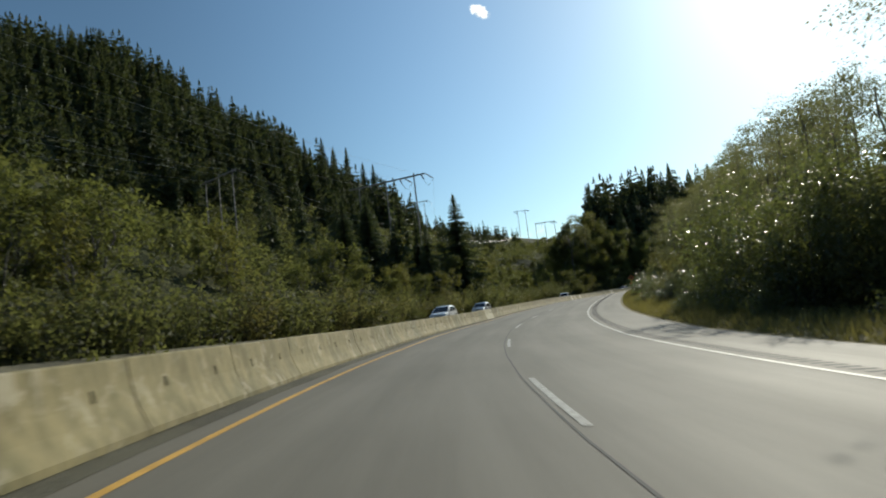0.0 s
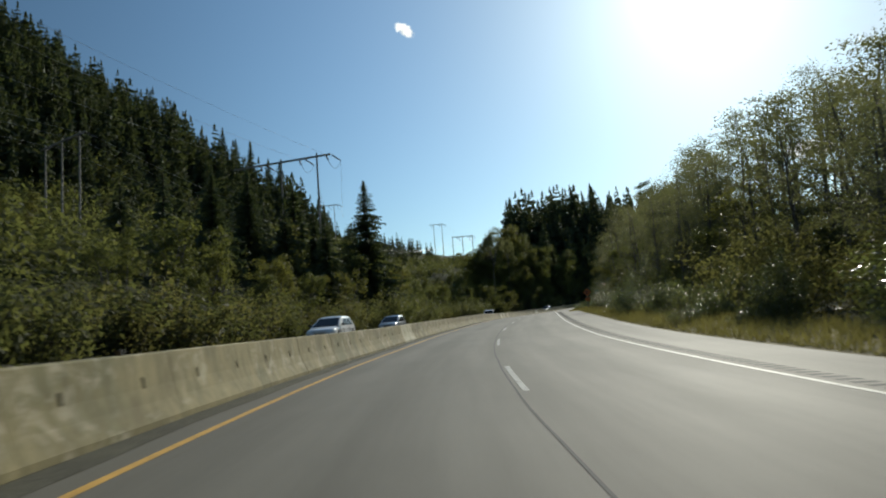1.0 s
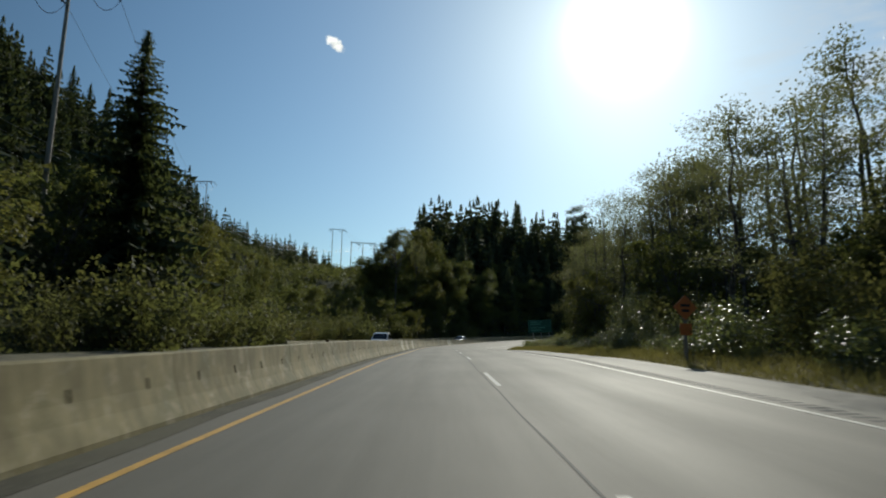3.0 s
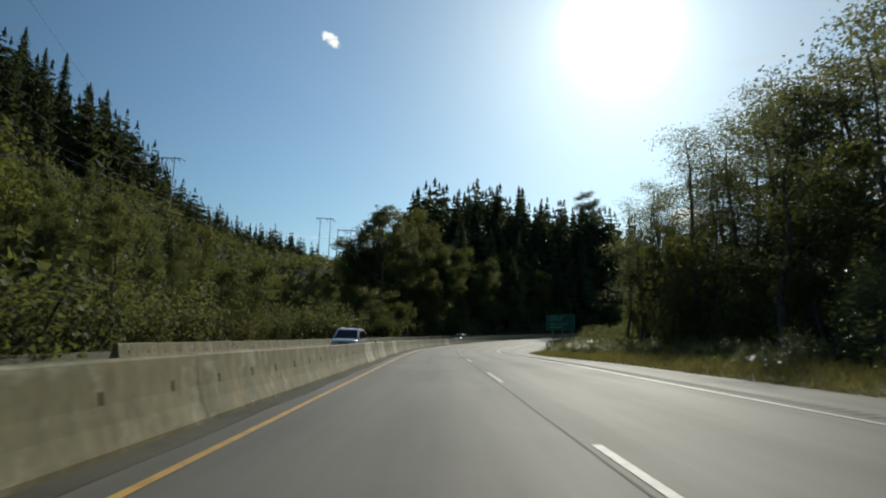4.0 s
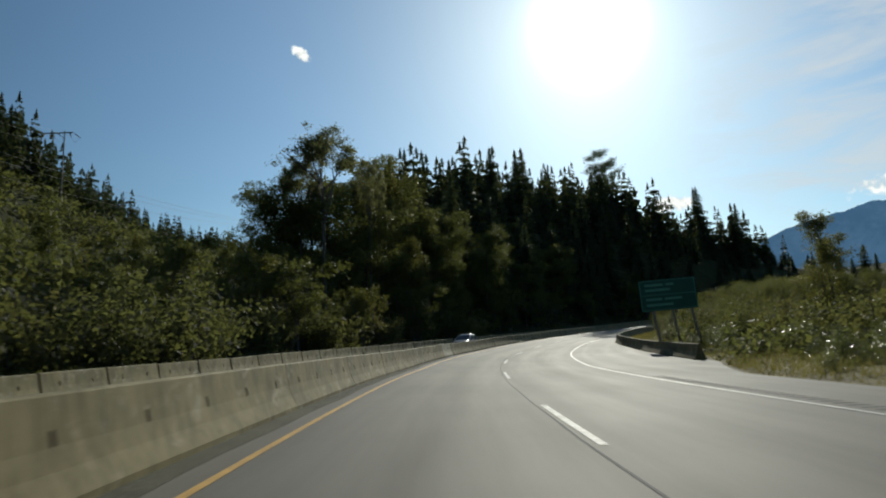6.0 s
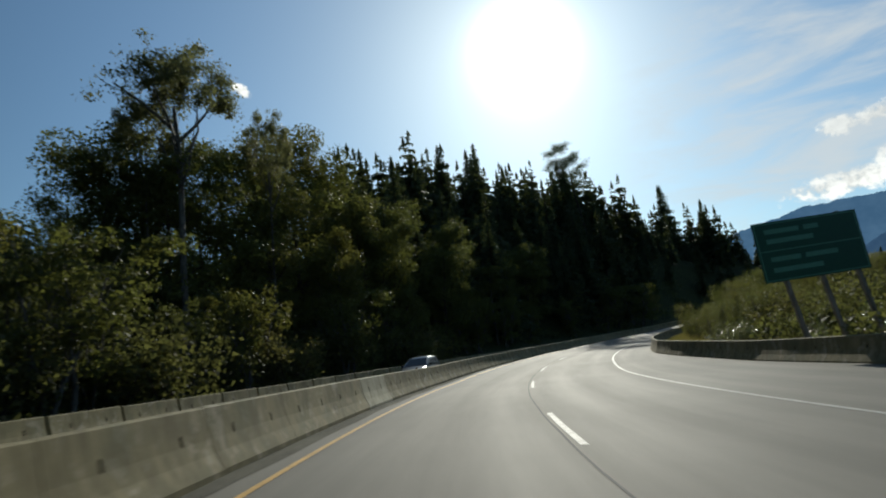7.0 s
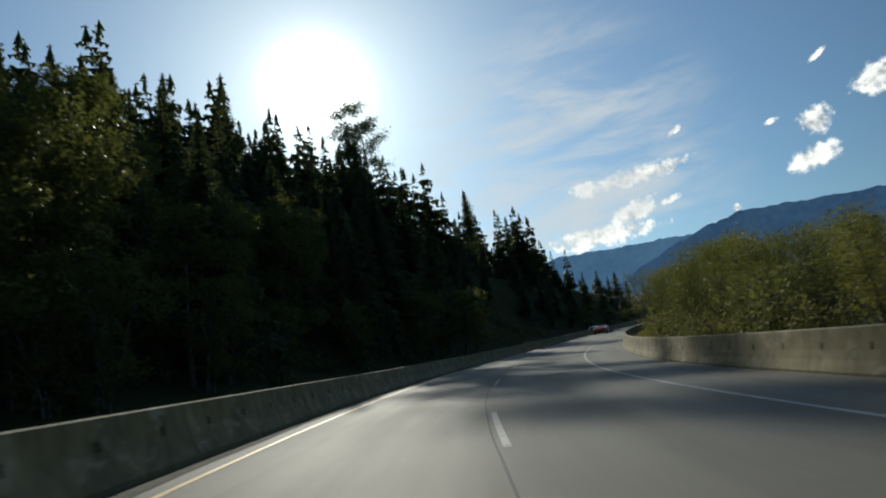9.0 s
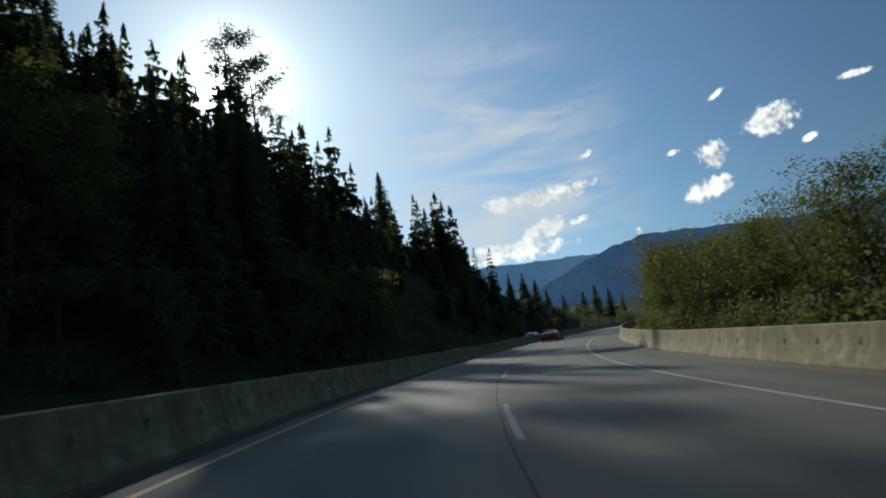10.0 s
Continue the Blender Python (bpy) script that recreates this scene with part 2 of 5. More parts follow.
def asphalt_material(name, low, high):
    m, n, shader = material(name, 0.62)
    uv = n.add("ShaderNodeUVMap").outputs[0]
    wide = n.add("ShaderNodeMapping")
    wide.inputs["Scale"].default_value = (1.0, 0.06, 1.0)
    n.link(uv, wide.inputs[0])
    streak = n.noise(wide.outputs[0], 1.6, 5.0, 0.6)
    blotch = n.noise(uv, 0.16, 5.0, 0.55)
    grain = n.noise(uv, 55.0, 3.0, 0.7)
    sep = n.add("ShaderNodeSeparateXYZ")
    n.link(uv, sep.inputs[0])
    # polished wheel tracks in each lane
    track = n.math("COSINE", n.math("MULTIPLY", n.math("SUBTRACT", sep.outputs[0], 0.95), 2 * math.pi / 1.8))
    f = n.math("ADD", n.math("MULTIPLY", streak, 0.45), n.math("MULTIPLY", blotch, 0.35))
    f = n.math("ADD", f, n.math("MULTIPLY", track, 0.05))
    f = n.math("ADD", f, n.math("MULTIPLY", grain, 0.2))
    n.link(n.mix(n.ramp(f, 0.25, 0.75), (*low, 1), (*high, 1)), shader.inputs["Base Color"])
    n.link(n.ramp(f, 0.3, 0.7, 0.78, 0.72), shader.inputs["Roughness"])
    shader.inputs["Specular IOR Level"].default_value = 0.3
    bump(n, shader, n.math("ADD", grain, n.math("MULTIPLY", blotch, 0.3)), 0.35, 0.006)
    return m


def concrete_material(name, low, high):
    m, n, shader = material(name, 0.86)
    co = n.add("ShaderNodeTexCoord").outputs["Object"]
    rnd = n.add("ShaderNodeObjectInfo").outputs["Random"]
    shift = n.add("ShaderNodeVectorMath")
    shift.operation = "ADD"
    comb = n.add("ShaderNodeCombineXYZ")
    n.link(n.math("MULTIPLY", rnd, 60.0), comb.inputs[0])
    n.link(co, shift.inputs[0])
    n.link(comb.outputs[0], shift.inputs[1])
    drip = n.add("ShaderNodeMapping")
    drip.inputs["Scale"].default_value = (5.0, 5.0, 0.55)
    n.link(shift.outputs[0], drip.inputs[0])
    streak = n.noise(drip.outputs[0], 1.4, 5.0, 0.6)
    patch = n.noise(shift.outputs[0], 1.5, 5.0, 0.6)
    grain = n.noise(shift.outputs[0], 40.0, 4.0, 0.7)
    f = n.math("ADD", n.math("MULTIPLY", streak, 0.5), n.math("MULTIPLY", patch, 0.4))
    f = n.math("ADD", f, n.math("MULTIPLY", grain, 0.12))
    f = n.math("ADD", f, n.math("MULTIPLY", n.math("SUBTRACT", rnd, 0.5), 0.07))
    colour = n.mix(n.ramp(f, 0.32, 0.68), (*low, 1), (*high, 1))
    # lime blooms and damp moss
    lime = n.math("MULTIPLY", n.ramp(n.noise(shift.outputs[0], 2.3, 6.0, 0.7, 0.6), 0.52, 0.68), 0.5)
    moss = n.math("MULTIPLY", n.ramp(n.noise(shift.outputs[0], 0.7, 5.0, 0.65), 0.48, 0.68), 0.6)
    colour = n.mix(moss, colour, (0.10, 0.10, 0.045, 1))
    n.link(n.mix(lime, colour, (0.46, 0.42, 0.31, 1)), shader.inputs["Base Color"])
    bump(n, shader, n.math("ADD", grain, patch), 0.4, 0.01)
    return m


def leaf_material(name, low, high, odd, gloss=0.42, through=0.4, per_island=False):
    """Leaves: diffuse and glossy on top, light passing through, hue differing from plant to plant."""
    m, n, shader = material(name, gloss)
    co = n.add("ShaderNodeTexCoord").outputs["Object"]
    info = n.add("ShaderNodeObjectInfo").outputs["Random"]
    island = n.add("ShaderNodeNewGeometry").outputs["Random Per Island"]
    clump = n.noise(co, 0.55, 3.0, 0.6)
    f = n.math("ADD", n.math("MULTIPLY", island, 0.45), n.math("MULTIPLY", clump, 0.55))
    base = n.mix(f, (*low, 1), (*high, 1))
    pick = n.ramp(clump if per_island else info, 0.5, 0.95)
    base = n.mix(n.math("MULTIPLY", pick, 0.6), base, (*odd, 1))
    n.link(base, shader.inputs["Base Color"])
    shader.inputs["Specular IOR Level"].default_value = 1.0 if gloss < 0.3 else 0.32 if gloss < 0.4 else 0.14
    glow = n.add("ShaderNodeBsdfTranslucent")
    n.link(n.mix(1.0, base, (1.42, 1.4, 0.78, 1), "MULTIPLY"), glow.inputs[0])
    both = n.add("ShaderNodeMixShader")
    both.inputs[0].default_value = through
    n.link(shader.outputs[0], both.inputs[1])
    n.link(glow.outputs[0], both.inputs[2])
    n.link(both.outputs[0], [k for k in n.tree.nodes if k.bl_idname == "ShaderNodeOutputMaterial"][0].inputs[0])
    return m


def bark_material(name, low, high):
    m, n, shader = material(name, 0.9)
    co = n.add("ShaderNodeTexCoord").outputs["Object"]
    st = n.add("ShaderNodeMapping")
    st.inputs["Scale"].default_value = (6.0, 6.0, 0.8)
    n.link(co, st.inputs[0])
    f = n.noise(st.outputs[0], 2.0, 5.0, 0.6)
    n.link(n.mix(n.ramp(f, 0.35, 0.65), (*low, 1), (*high, 1)), shader.inputs["Base Color"])
    bump(n, shader, f, 0.6, 0.03)
    return m


def ground_material():
    m, n, shader = material("forest_floor", 0.95)
    co = n.add("ShaderNodeTexCoord").outputs["Object"]
    big, mid, fine = n.noise(co, 0.03, 5.0, 0.6), n.noise(co, 0.35, 5.0, 0.6), n.noise(co, 3.0, 4.0, 0.7)
    a = n.mix(n.ramp(mid, 0.35, 0.65), (0.020, 0.024, 0.011, 1), (0.055, 0.058, 0.022, 1))
    b = n.mix(n.ramp(fine, 0.3, 0.7), (0.035, 0.036, 0.016, 1), (0.07, 0.078, 0.03, 1))
    n.link(n.mix(n.ramp(big, 0.4, 0.6), a, b), shader.inputs["Base Color"])
    shader.inputs["Specular IOR Level"].default_value = 0.1
    bump(n, shader, n.math("ADD", mid, fine), 0.8, 0.25)
    return m


def verge_material(name, low, high, stone):
    m, n, shader = material(name, 0.95)
    co = n.add("ShaderNodeTexCoord").outputs["Object"]
    mid, fine = n.noise(co, 0.6, 5.0, 0.65), n.noise(co, 14.0, 4.0, 0.7)
    a = n.mix(n.ramp(mid, 0.35, 0.65), (*low, 1), (*high, 1))
    n.link(n.mix(n.math("MULTIPLY", n.ramp(fine, 0.45, 0.7), 0.6), a, (*stone, 1)), shader.inputs["Base Color"])
    bump(n, shader, fine, 0.8, 0.04)
    return m


ASPHALT = asphalt_material("sun_bleached_asphalt", (0.108, 0.100, 0.078), (0.178, 0.164, 0.130))
SEAM = plain("tar_seam_and_groove_shade", (0.035, 0.034, 0.032), 0.82)
YELLOW = plain("yellow_paint", (0.56, 0.32, 0.06), 0.6, 0.0, 0.25, 3.0)
WHITE_LINE = plain("white_road_paint", (0.37, 0.36, 0.315), 0.65, 0.0, 0.3, 3.0)
WORN_LINE = plain("worn_white_paint", (0.29, 0.285, 0.25), 0.65, 0.0, 0.35, 5.0)
CONCRETE = concrete_material("weathered_concrete", (0.108, 0.089, 0.036), (0.26, 0.22, 0.104))
PALE_CONCRETE = concrete_material("new_concrete", (0.28, 0.255, 0.165), (0.49, 0.455, 0.32))
FOREST_FLOOR = ground_material()
GRAVEL = verge_material("verge_gravel", (0.06, 0.055, 0.032), (0.12, 0.11, 0.06), (0.2, 0.18, 0.13))
GRIT = verge_material("roadside_grit", (0.045, 0.042, 0.026), (0.085, 0.08, 0.05), (0.12, 0.11, 0.08))
DRY_GRASS_SOIL = verge_material("dry_grass_soil", (0.10, 0.085, 0.035), (0.20, 0.165, 0.065), (0.24, 0.20, 0.10))
GRASS = leaf_material("dry_grass", (0.125, 0.118, 0.055), (0.215, 0.19, 0.098), (0.14, 0.155, 0.065), 0.8, 0.48, True)
CONIFER = leaf_material("conifer_needles", (0.048, 0.064, 0.037), (0.098, 0.118, 0.062), (0.10, 0.11, 0.056), 0.6, 0.4)
FAR_CONIFER = leaf_material("far_conifer_needles", (0.04, 0.052, 0.028), (0.085, 0.10, 0.05), (0.085, 0.085, 0.04), 0.6, 0.4, True)
ALDER = leaf_material("alder_leaves", (0.072, 0.084, 0.034), (0.14, 0.148, 0.056), (0.15, 0.14, 0.05), 0.5, 0.52)
THIN_LEAF = leaf_material("thin_alder_leaves", (0.09, 0.098, 0.062), (0.155, 0.16, 0.105), (0.155, 0.152, 0.095), 0.4, 0.66)
SHRUB = leaf_material("shrub_leaves", (0.066, 0.076, 0.038), (0.132, 0.136, 0.066), (0.138, 0.12, 0.062), 0.6, 0.55)
GLOSSY = leaf_material("glossy_shrub_leaves", (0.07, 0.09, 0.04), (0.14, 0.155, 0.07), (0.16, 0.155, 0.08), 0.29, 0.6)
BUSH = leaf_material("hillside_brush_leaves", (0.062, 0.074, 0.035), (0.136, 0.14, 0.064), (0.146, 0.118, 0.052), 0.6, 0.55, True)
BARK = bark_material("grey_bark", (0.05, 0.045, 0.038), (0.15, 0.14, 0.12))
DARK_BARK = bark_material("dark_bark", (0.025, 0.02, 0.015), (0.07, 0.055, 0.042))
POLE_WOOD = bark_material("weathered_pole_wood", (0.19, 0.17, 0.145), (0.35, 0.32, 0.28))
WIRE = plain("aluminium_wire", (0.35, 0.35, 0.35), 0.5, 0.7)
INSULATOR = plain("insulator_porcelain", (0.07, 0.055, 0.05), 0.7)
SIGN_GREEN = plain("green_sign_sheeting", (0.010, 0.085, 0.052), 0.45)
# white lettering dimmed towards green: the backlit board's shade is in this colour
SIGN_DIMMED = plain("shade_dimmed_lettering", (0.10, 0.30, 0.22), 0.5)
SIGN_ORANGE = plain("orange_sign_sheeting", (0.55, 0.15, 0.03), 0.55)
# slot linings near black: the shade inside the recess is put into their colour
SLOT = plain("slot_shade_concrete", (0.014, 0.012, 0.009), 0.95)
LENS = plain("amber_reflector_lens", (0.10, 0.05, 0.012), 0.3)
BLACK = plain("black_rubber", (0.02, 0.02, 0.02), 0.75)


# ---- building helpers ----
def mesh_of(name, verts, faces, mat, smooth=False, uv=None):
    me = bpy.data.meshes.new(name)
    me.from_pydata([tuple(v) for v in np.asarray(verts, float).tolist()], [], faces if isinstance(faces, list) else faces.tolist())
    if mat is not None:
        me.materials.append(mat)
    if smooth:
        me.polygons.foreach_set("use_smooth", np.ones(len(me.polygons), bool))
    if uv is not None:
        layer = me.uv_layers.new(name="UVMap")
        loops = np.empty(len(me.loops), int)
        me.loops.foreach_get("vertex_index", loops)
        layer.data.foreach_set("uv", np.asarray(uv, float)[loops].ravel())
    me.update()
    return me


def child(name, me, parent, label=""):
    ob = new(name, me)
    ob.parent = parent
    if label:
        ob["label"] = label
    return ob


def part(name, bm, mat, parent, label="", smooth=False):
    me = bpy.data.meshes.new(name)
    bm.normal_update()
    bm.to_mesh(me)
    bm.free()
    me.materials.append(mat)
    if smooth:
        me.polygons.foreach_set("use_smooth", np.ones(len(me.polygons), bool))
    return child(name, me, parent, label)


def box(bm, x0, x1, y0, y1, z0, z1, bevel=0.0):
    m = Matrix.Translation(((x0 + x1) / 2, (y0 + y1) / 2, (z0 + z1) / 2)) @ Matrix.Diagonal((abs(x1 - x0), abs(y1 - y0), abs(z1 - z0), 1))
    got = bmesh.ops.create_cube(bm, size=1.0, matrix=m)["verts"]
    if bevel:
        edges = list({e for v in got for e in v.link_edges})
        bmesh.ops.bevel(bm, geom=edges, offset=bevel, segments=2, affect="EDGES")
    return got


def tube(points, radii, sides=6):
    """Verts and faces of a tapered tube along points."""
    pts = np.asarray(points, float)
    verts, faces = [], []
    for i, p in enumerate(pts):
        t = pts[min(i + 1, len(pts) - 1)] - pts[max(i - 1, 0)]
        t /= np.linalg.norm(t) + 1e-9
        a = np.cross(t, (0.31, 0.95, 0.05) if abs(t[2]) > 0.8 else (0, 0, 1.0))
        a /= np.linalg.norm(a) + 1e-9
        b = np.cross(t, a)
        for k in range(sides):
            w = 2 * math.pi * k / sides
            verts.append(p + radii[i] * (a * math.cos(w) + b * math.sin(w)))
    for i in range(len(pts) - 1):
        for k in range(sides):
            k2 = (k + 1) % sides
            faces.append([i * sides + k, i * sides + k2, (i + 1) * sides + k2, (i + 1) * sides + k])
    return verts, faces


def merge(parts):
    verts, faces = [], []
    for v, f in parts:
        o = len(verts)
        verts.extend(v)
        faces.extend([[i + o for i in q] for q in f])
    return verts, faces


def unit(v):
    return v / (np.linalg.norm(v, axis=1)[:, None] + 1e-9)


def leaf_quads(rng, centres, size, flat=0.0, narrow=0.55, out=None, loose=0.8):
    """A pointed leaf at every centre. With out, leaves face that way, loosely, as on the outside of a clump; else they turn at random, and flat pulls them level."""
    c = np.asarray(centres, float)
    n = len(c)
    if out is None:
        u = rng.normal(size=(n, 3))
        u[:, 2] *= 1 - flat
        u = unit(u)
        w = rng.normal(size=(n, 3))
        w[:, 2] *= 1 - flat
        v = unit(np.cross(u, np.cross(w, u)))
    else:
        face = unit(unit(np.asarray(out, float)) + rng.normal(0, loose, (n, 3)))
        u = unit(np.cross(face, rng.normal(size=(n, 3))))
        v = np.cross(face, u)
    a = (np.asarray(size) * rng.uniform(0.6, 1.3, n))[:, None]
    a = a * 1.12
    verts = np.stack([c - u * a, c + u * a * 0.6 + v * a * narrow, c + u * a * 0.6 - v * a * narrow], 1).reshape(-1, 3)
    faces = np.arange(3 * n).reshape(n, 3)
    return verts, faces


def clump_leaves(rng, where, leaves, leaf, clumps, radius, tier, middle):
    """Leaves on the outside of uneven bulging clumps round some of the twigs' ends."""
    heart = where[rng.integers(0, len(where), clumps)]
    r = radius * rng.uniform(0.6, 1.3, clumps)
    k = rng.integers(0, clumps, leaves)
    q = unit(rng.normal(0, 1, (leaves, 3)))
    deep = rng.uniform(0.5, 1.1, (leaves, 1)) ** 0.7 * r[k][:, None]
    c = heart[k] + q * deep * np.array([1, 1, tier])
    way = q + unit(c - middle) * 0.5 + np.array([0, 0, 0.35])
    return leaf_quads(rng, c, leaf, out=way)


def strip(name, s0, s1, offsets, mat, step=2.0, label="", category="", heights=None, kind="structure"):
    """A long surface along the road between offsets (numbers or functions of s)."""
    s = np.arange(s0, s1 + 0.01, step)
    cols, uvs = [], []
    for i, o in enumerate(offsets):
        d = o(s) if callable(o) else np.full_like(s, o)
        h = 0.0 if heights is None else (heights[i](s) if callable(heights[i]) else heights[i])
        cols.append(road_xyz(s, d, h))
        uvs.append(np.stack([d, s], -1))
    verts = np.stack(cols, 1).reshape(-1, 3)
    w = len(offsets)
    faces = [[i * w + j, i * w + j + 1, (i + 1) * w + j + 1, (i + 1) * w + j] for i in range(len(s) - 1) for j in range(w - 1)]
    ob = new(name, mesh_of(name, verts, faces, mat, uv=np.stack(uvs, 1).reshape(-1, 2)))
    return tagged(ob, label, category, kind=kind)


# ---- ground, reaching the horizon ----
def build_ground():
    near_x, near_y = np.arange(-300, 520, 6.0), np.arange(-110, 600, 6.0)
    grow = np.cumsum(np.geomspace(8, 900, 17))
    xs = np.concatenate([near_x[0] - grow[::-1], near_x, near_x[-1] + grow])
    ys = np.concatenate([near_y[0] - grow[::-1], near_y, near_y[-1] + grow])
    gx, gy = np.meshgrid(xs, ys, indexing="ij")
    verts = np.stack([gx, gy, ground_z(gx, gy)], -1).reshape(-1, 3)
    a = np.arange(len(xs) * len(ys)).reshape(len(xs), len(ys))
    faces = np.stack([a[:-1, :-1], a[1:, :-1], a[1:, 1:], a[:-1, 1:]], -1).reshape(-1, 4)
    ob = new("ground", mesh_of("ground", verts, faces, FOREST_FLOOR, True))
    tagged(ob, "wooded hillside and valley floor of dark soil and brush", "ground", kind="structure")


build_ground()
S0, S1 = -78.0, 452.0
strip("road", S0, S1, [-1.02, 3.6, 7.2, shoulder], ASPHALT, label="sun-bleached grey asphalt carriageway with a paved shoulder", category="road")
strip("road_opposite", S0, S1, [-1.02, -5.0, -8.7], ASPHALT, heights=[other_rise, other_rise, other_rise],
      label="grey asphalt carriageway of the oncoming lanes", category="road")
strip("verge_left", S0, S1, [-8.7, -10.2, -12.3, -15.0], GRAVEL, heights=[lambda s: other_rise(s) - 0.006, lambda s: np.maximum(other_rise(s), 0.1) + 0.1, lambda s: other_rise(s) * 0.5 + 0.42, -1.0],
      label="gravel verge at the foot of the slope", category="verge")
strip("verge_right", S0, S1, [lambda s: shoulder(s) - 0.05, lambda s: shoulder(s) + 0.5, lambda s: shoulder(s) + 2.0, lambda s: shoulder(s) + 3.4, lambda s: shoulder(s) + 6.0], DRY_GRASS_SOIL,
      heights=[-0.012, -0.02, 0.10, 0.18, -0.5], label="dry grass verge beside the paved shoulder", category="verge")


def wobble(base, amount):
    return lambda s: base + amount * np.sin(s * 0.9) * np.sin(s * 0.37 + 1)


strip("yellow_line", S0, S1, [-0.05, 0.05], YELLOW, 1.0, "solid yellow painted edge line", "road marking", [0.005, 0.005])
strip("edge_line", S0, S1, [7.35, 7.46], WHITE_LINE, 1.0, "solid white painted shoulder line", "road marking", [0.005, 0.005])
strip("edge_line_opposite", S0, S1, [-8.05, -8.17], WHITE_LINE, 2.0, "white painted edge line of the oncoming lanes", "road marking", [lambda s: other_rise(s) + 0.005] * 2)
strip("paving_seam", S0, S1, [wobble(3.46, 0.012), wobble(3.49, 0.015)], SEAM, 1.0, "dark tarred seam between the paved lanes", "road marking", [0.004, 0.004])
strip("median_grit", S0, S1, [wobble(-0.36, 0.05), wobble(-0.72, 0.01)], GRIT, 1.0, "dark band of grit and dirt along the barrier foot", "road marking", [0.004, 0.004])


def build_dashes():
    root = tagged(new("lane_line"), "broken white painted lane line on grey asphalt", "road marking", kind="structure")
    for first in np.arange(46.6 - 13.0 * 9, 440, 13.0):
        s = np.linspace(first, first + 4.3, 6)
        verts = np.stack([road_xyz(s, 3.555, 0.006), road_xyz(s, 3.655, 0.006)], 1).reshape(-1, 3)
        child("dash", mesh_of("dash", verts, [[2 * i, 2 * i + 1, 2 * i + 3, 2 * i + 2] for i in range(5)], WORN_LINE), root)


def build_rumble():
    # dark slips on the surface: the grooves' depth and shade are in their colour
    parts = []
    for s in np.arange(-20.0, 150.0, 0.34):
        p = [road_xyz(s + a, d, h) for a, d, h in ((0, 7.65, 0.004), (0, 8.0, 0.004), (0.15, 8.0, 0.004), (0.15, 7.65, 0.004), (0.075, 7.68, 0.0015), (0.075, 7.97, 0.0015))]
        parts.append((p, [[0, 1, 5, 4], [4, 5, 2, 3], [0, 4, 3], [1, 2, 5]]))
    ob = new("rumble_strip", mesh_of("rumble_strip", *merge(parts), SEAM))
    tagged(ob, "dark slips laid on the asphalt as milled grooves beside the shoulder line", "rumble strip", kind="stuff")


build_dashes()
build_rumble()


# ---- concrete barriers ----
UNIT = 3.0


def barrier_mesh(name, mat, height=0.83):
    """One precast unit, x along it, with a pair of lifting slots sunk into each face."""
    k = height / 0.83
    half = [(0.30, 0.0), (0.30, 0.07), (0.20, 0.27 * k), (0.145, 0.44 * k), (0.122, 0.56 * k), (0.085, 0.81 * k), (0.06, 0.83 * k)]
    ring = half + [(-y, z) for y, z in reversed(half)]
    long = UNIT / 2 - 0.001
    xs = [-long, -0.785, -0.73, 0.73, 0.785, long]
    n = len(ring)
    verts = [(x, y, z) for x in xs for y, z in ring]
    faces, holes = [], []
    slots = {3, n - 5}
    for i in range(len(xs) - 1):
        for j in range(n - 1):
            quad = [i * n + j, (i + 1) * n + j, (i + 1) * n + j + 1, i * n + j + 1]
            if j in slots and i in (1, 3):
                inner = []
                for q in quad:
                    x, y, z = verts[q]
                    inner.append(len(verts))
                    verts.append((x, y - math.copysign(0.11, y), z))
                holes.append([verts[q] for q in quad] + [verts[q] for q in inner])
                continue
            else:
                faces.append(quad)
    faces.append(list(range(n)))
    faces.append([(len(xs) - 1) * n + j for j in reversed(range(n))])
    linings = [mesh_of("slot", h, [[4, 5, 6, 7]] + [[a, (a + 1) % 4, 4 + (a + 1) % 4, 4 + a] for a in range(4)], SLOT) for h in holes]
    return mesh_of(name, verts, faces, mat), linings


def place_barrier(model, m, label, group):
    body, linings = model
    ob = new("concrete_barrier", body)
    ob.matrix_world = m
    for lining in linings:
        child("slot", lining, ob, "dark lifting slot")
    return tagged(ob, label, "barrier", group, "thing")


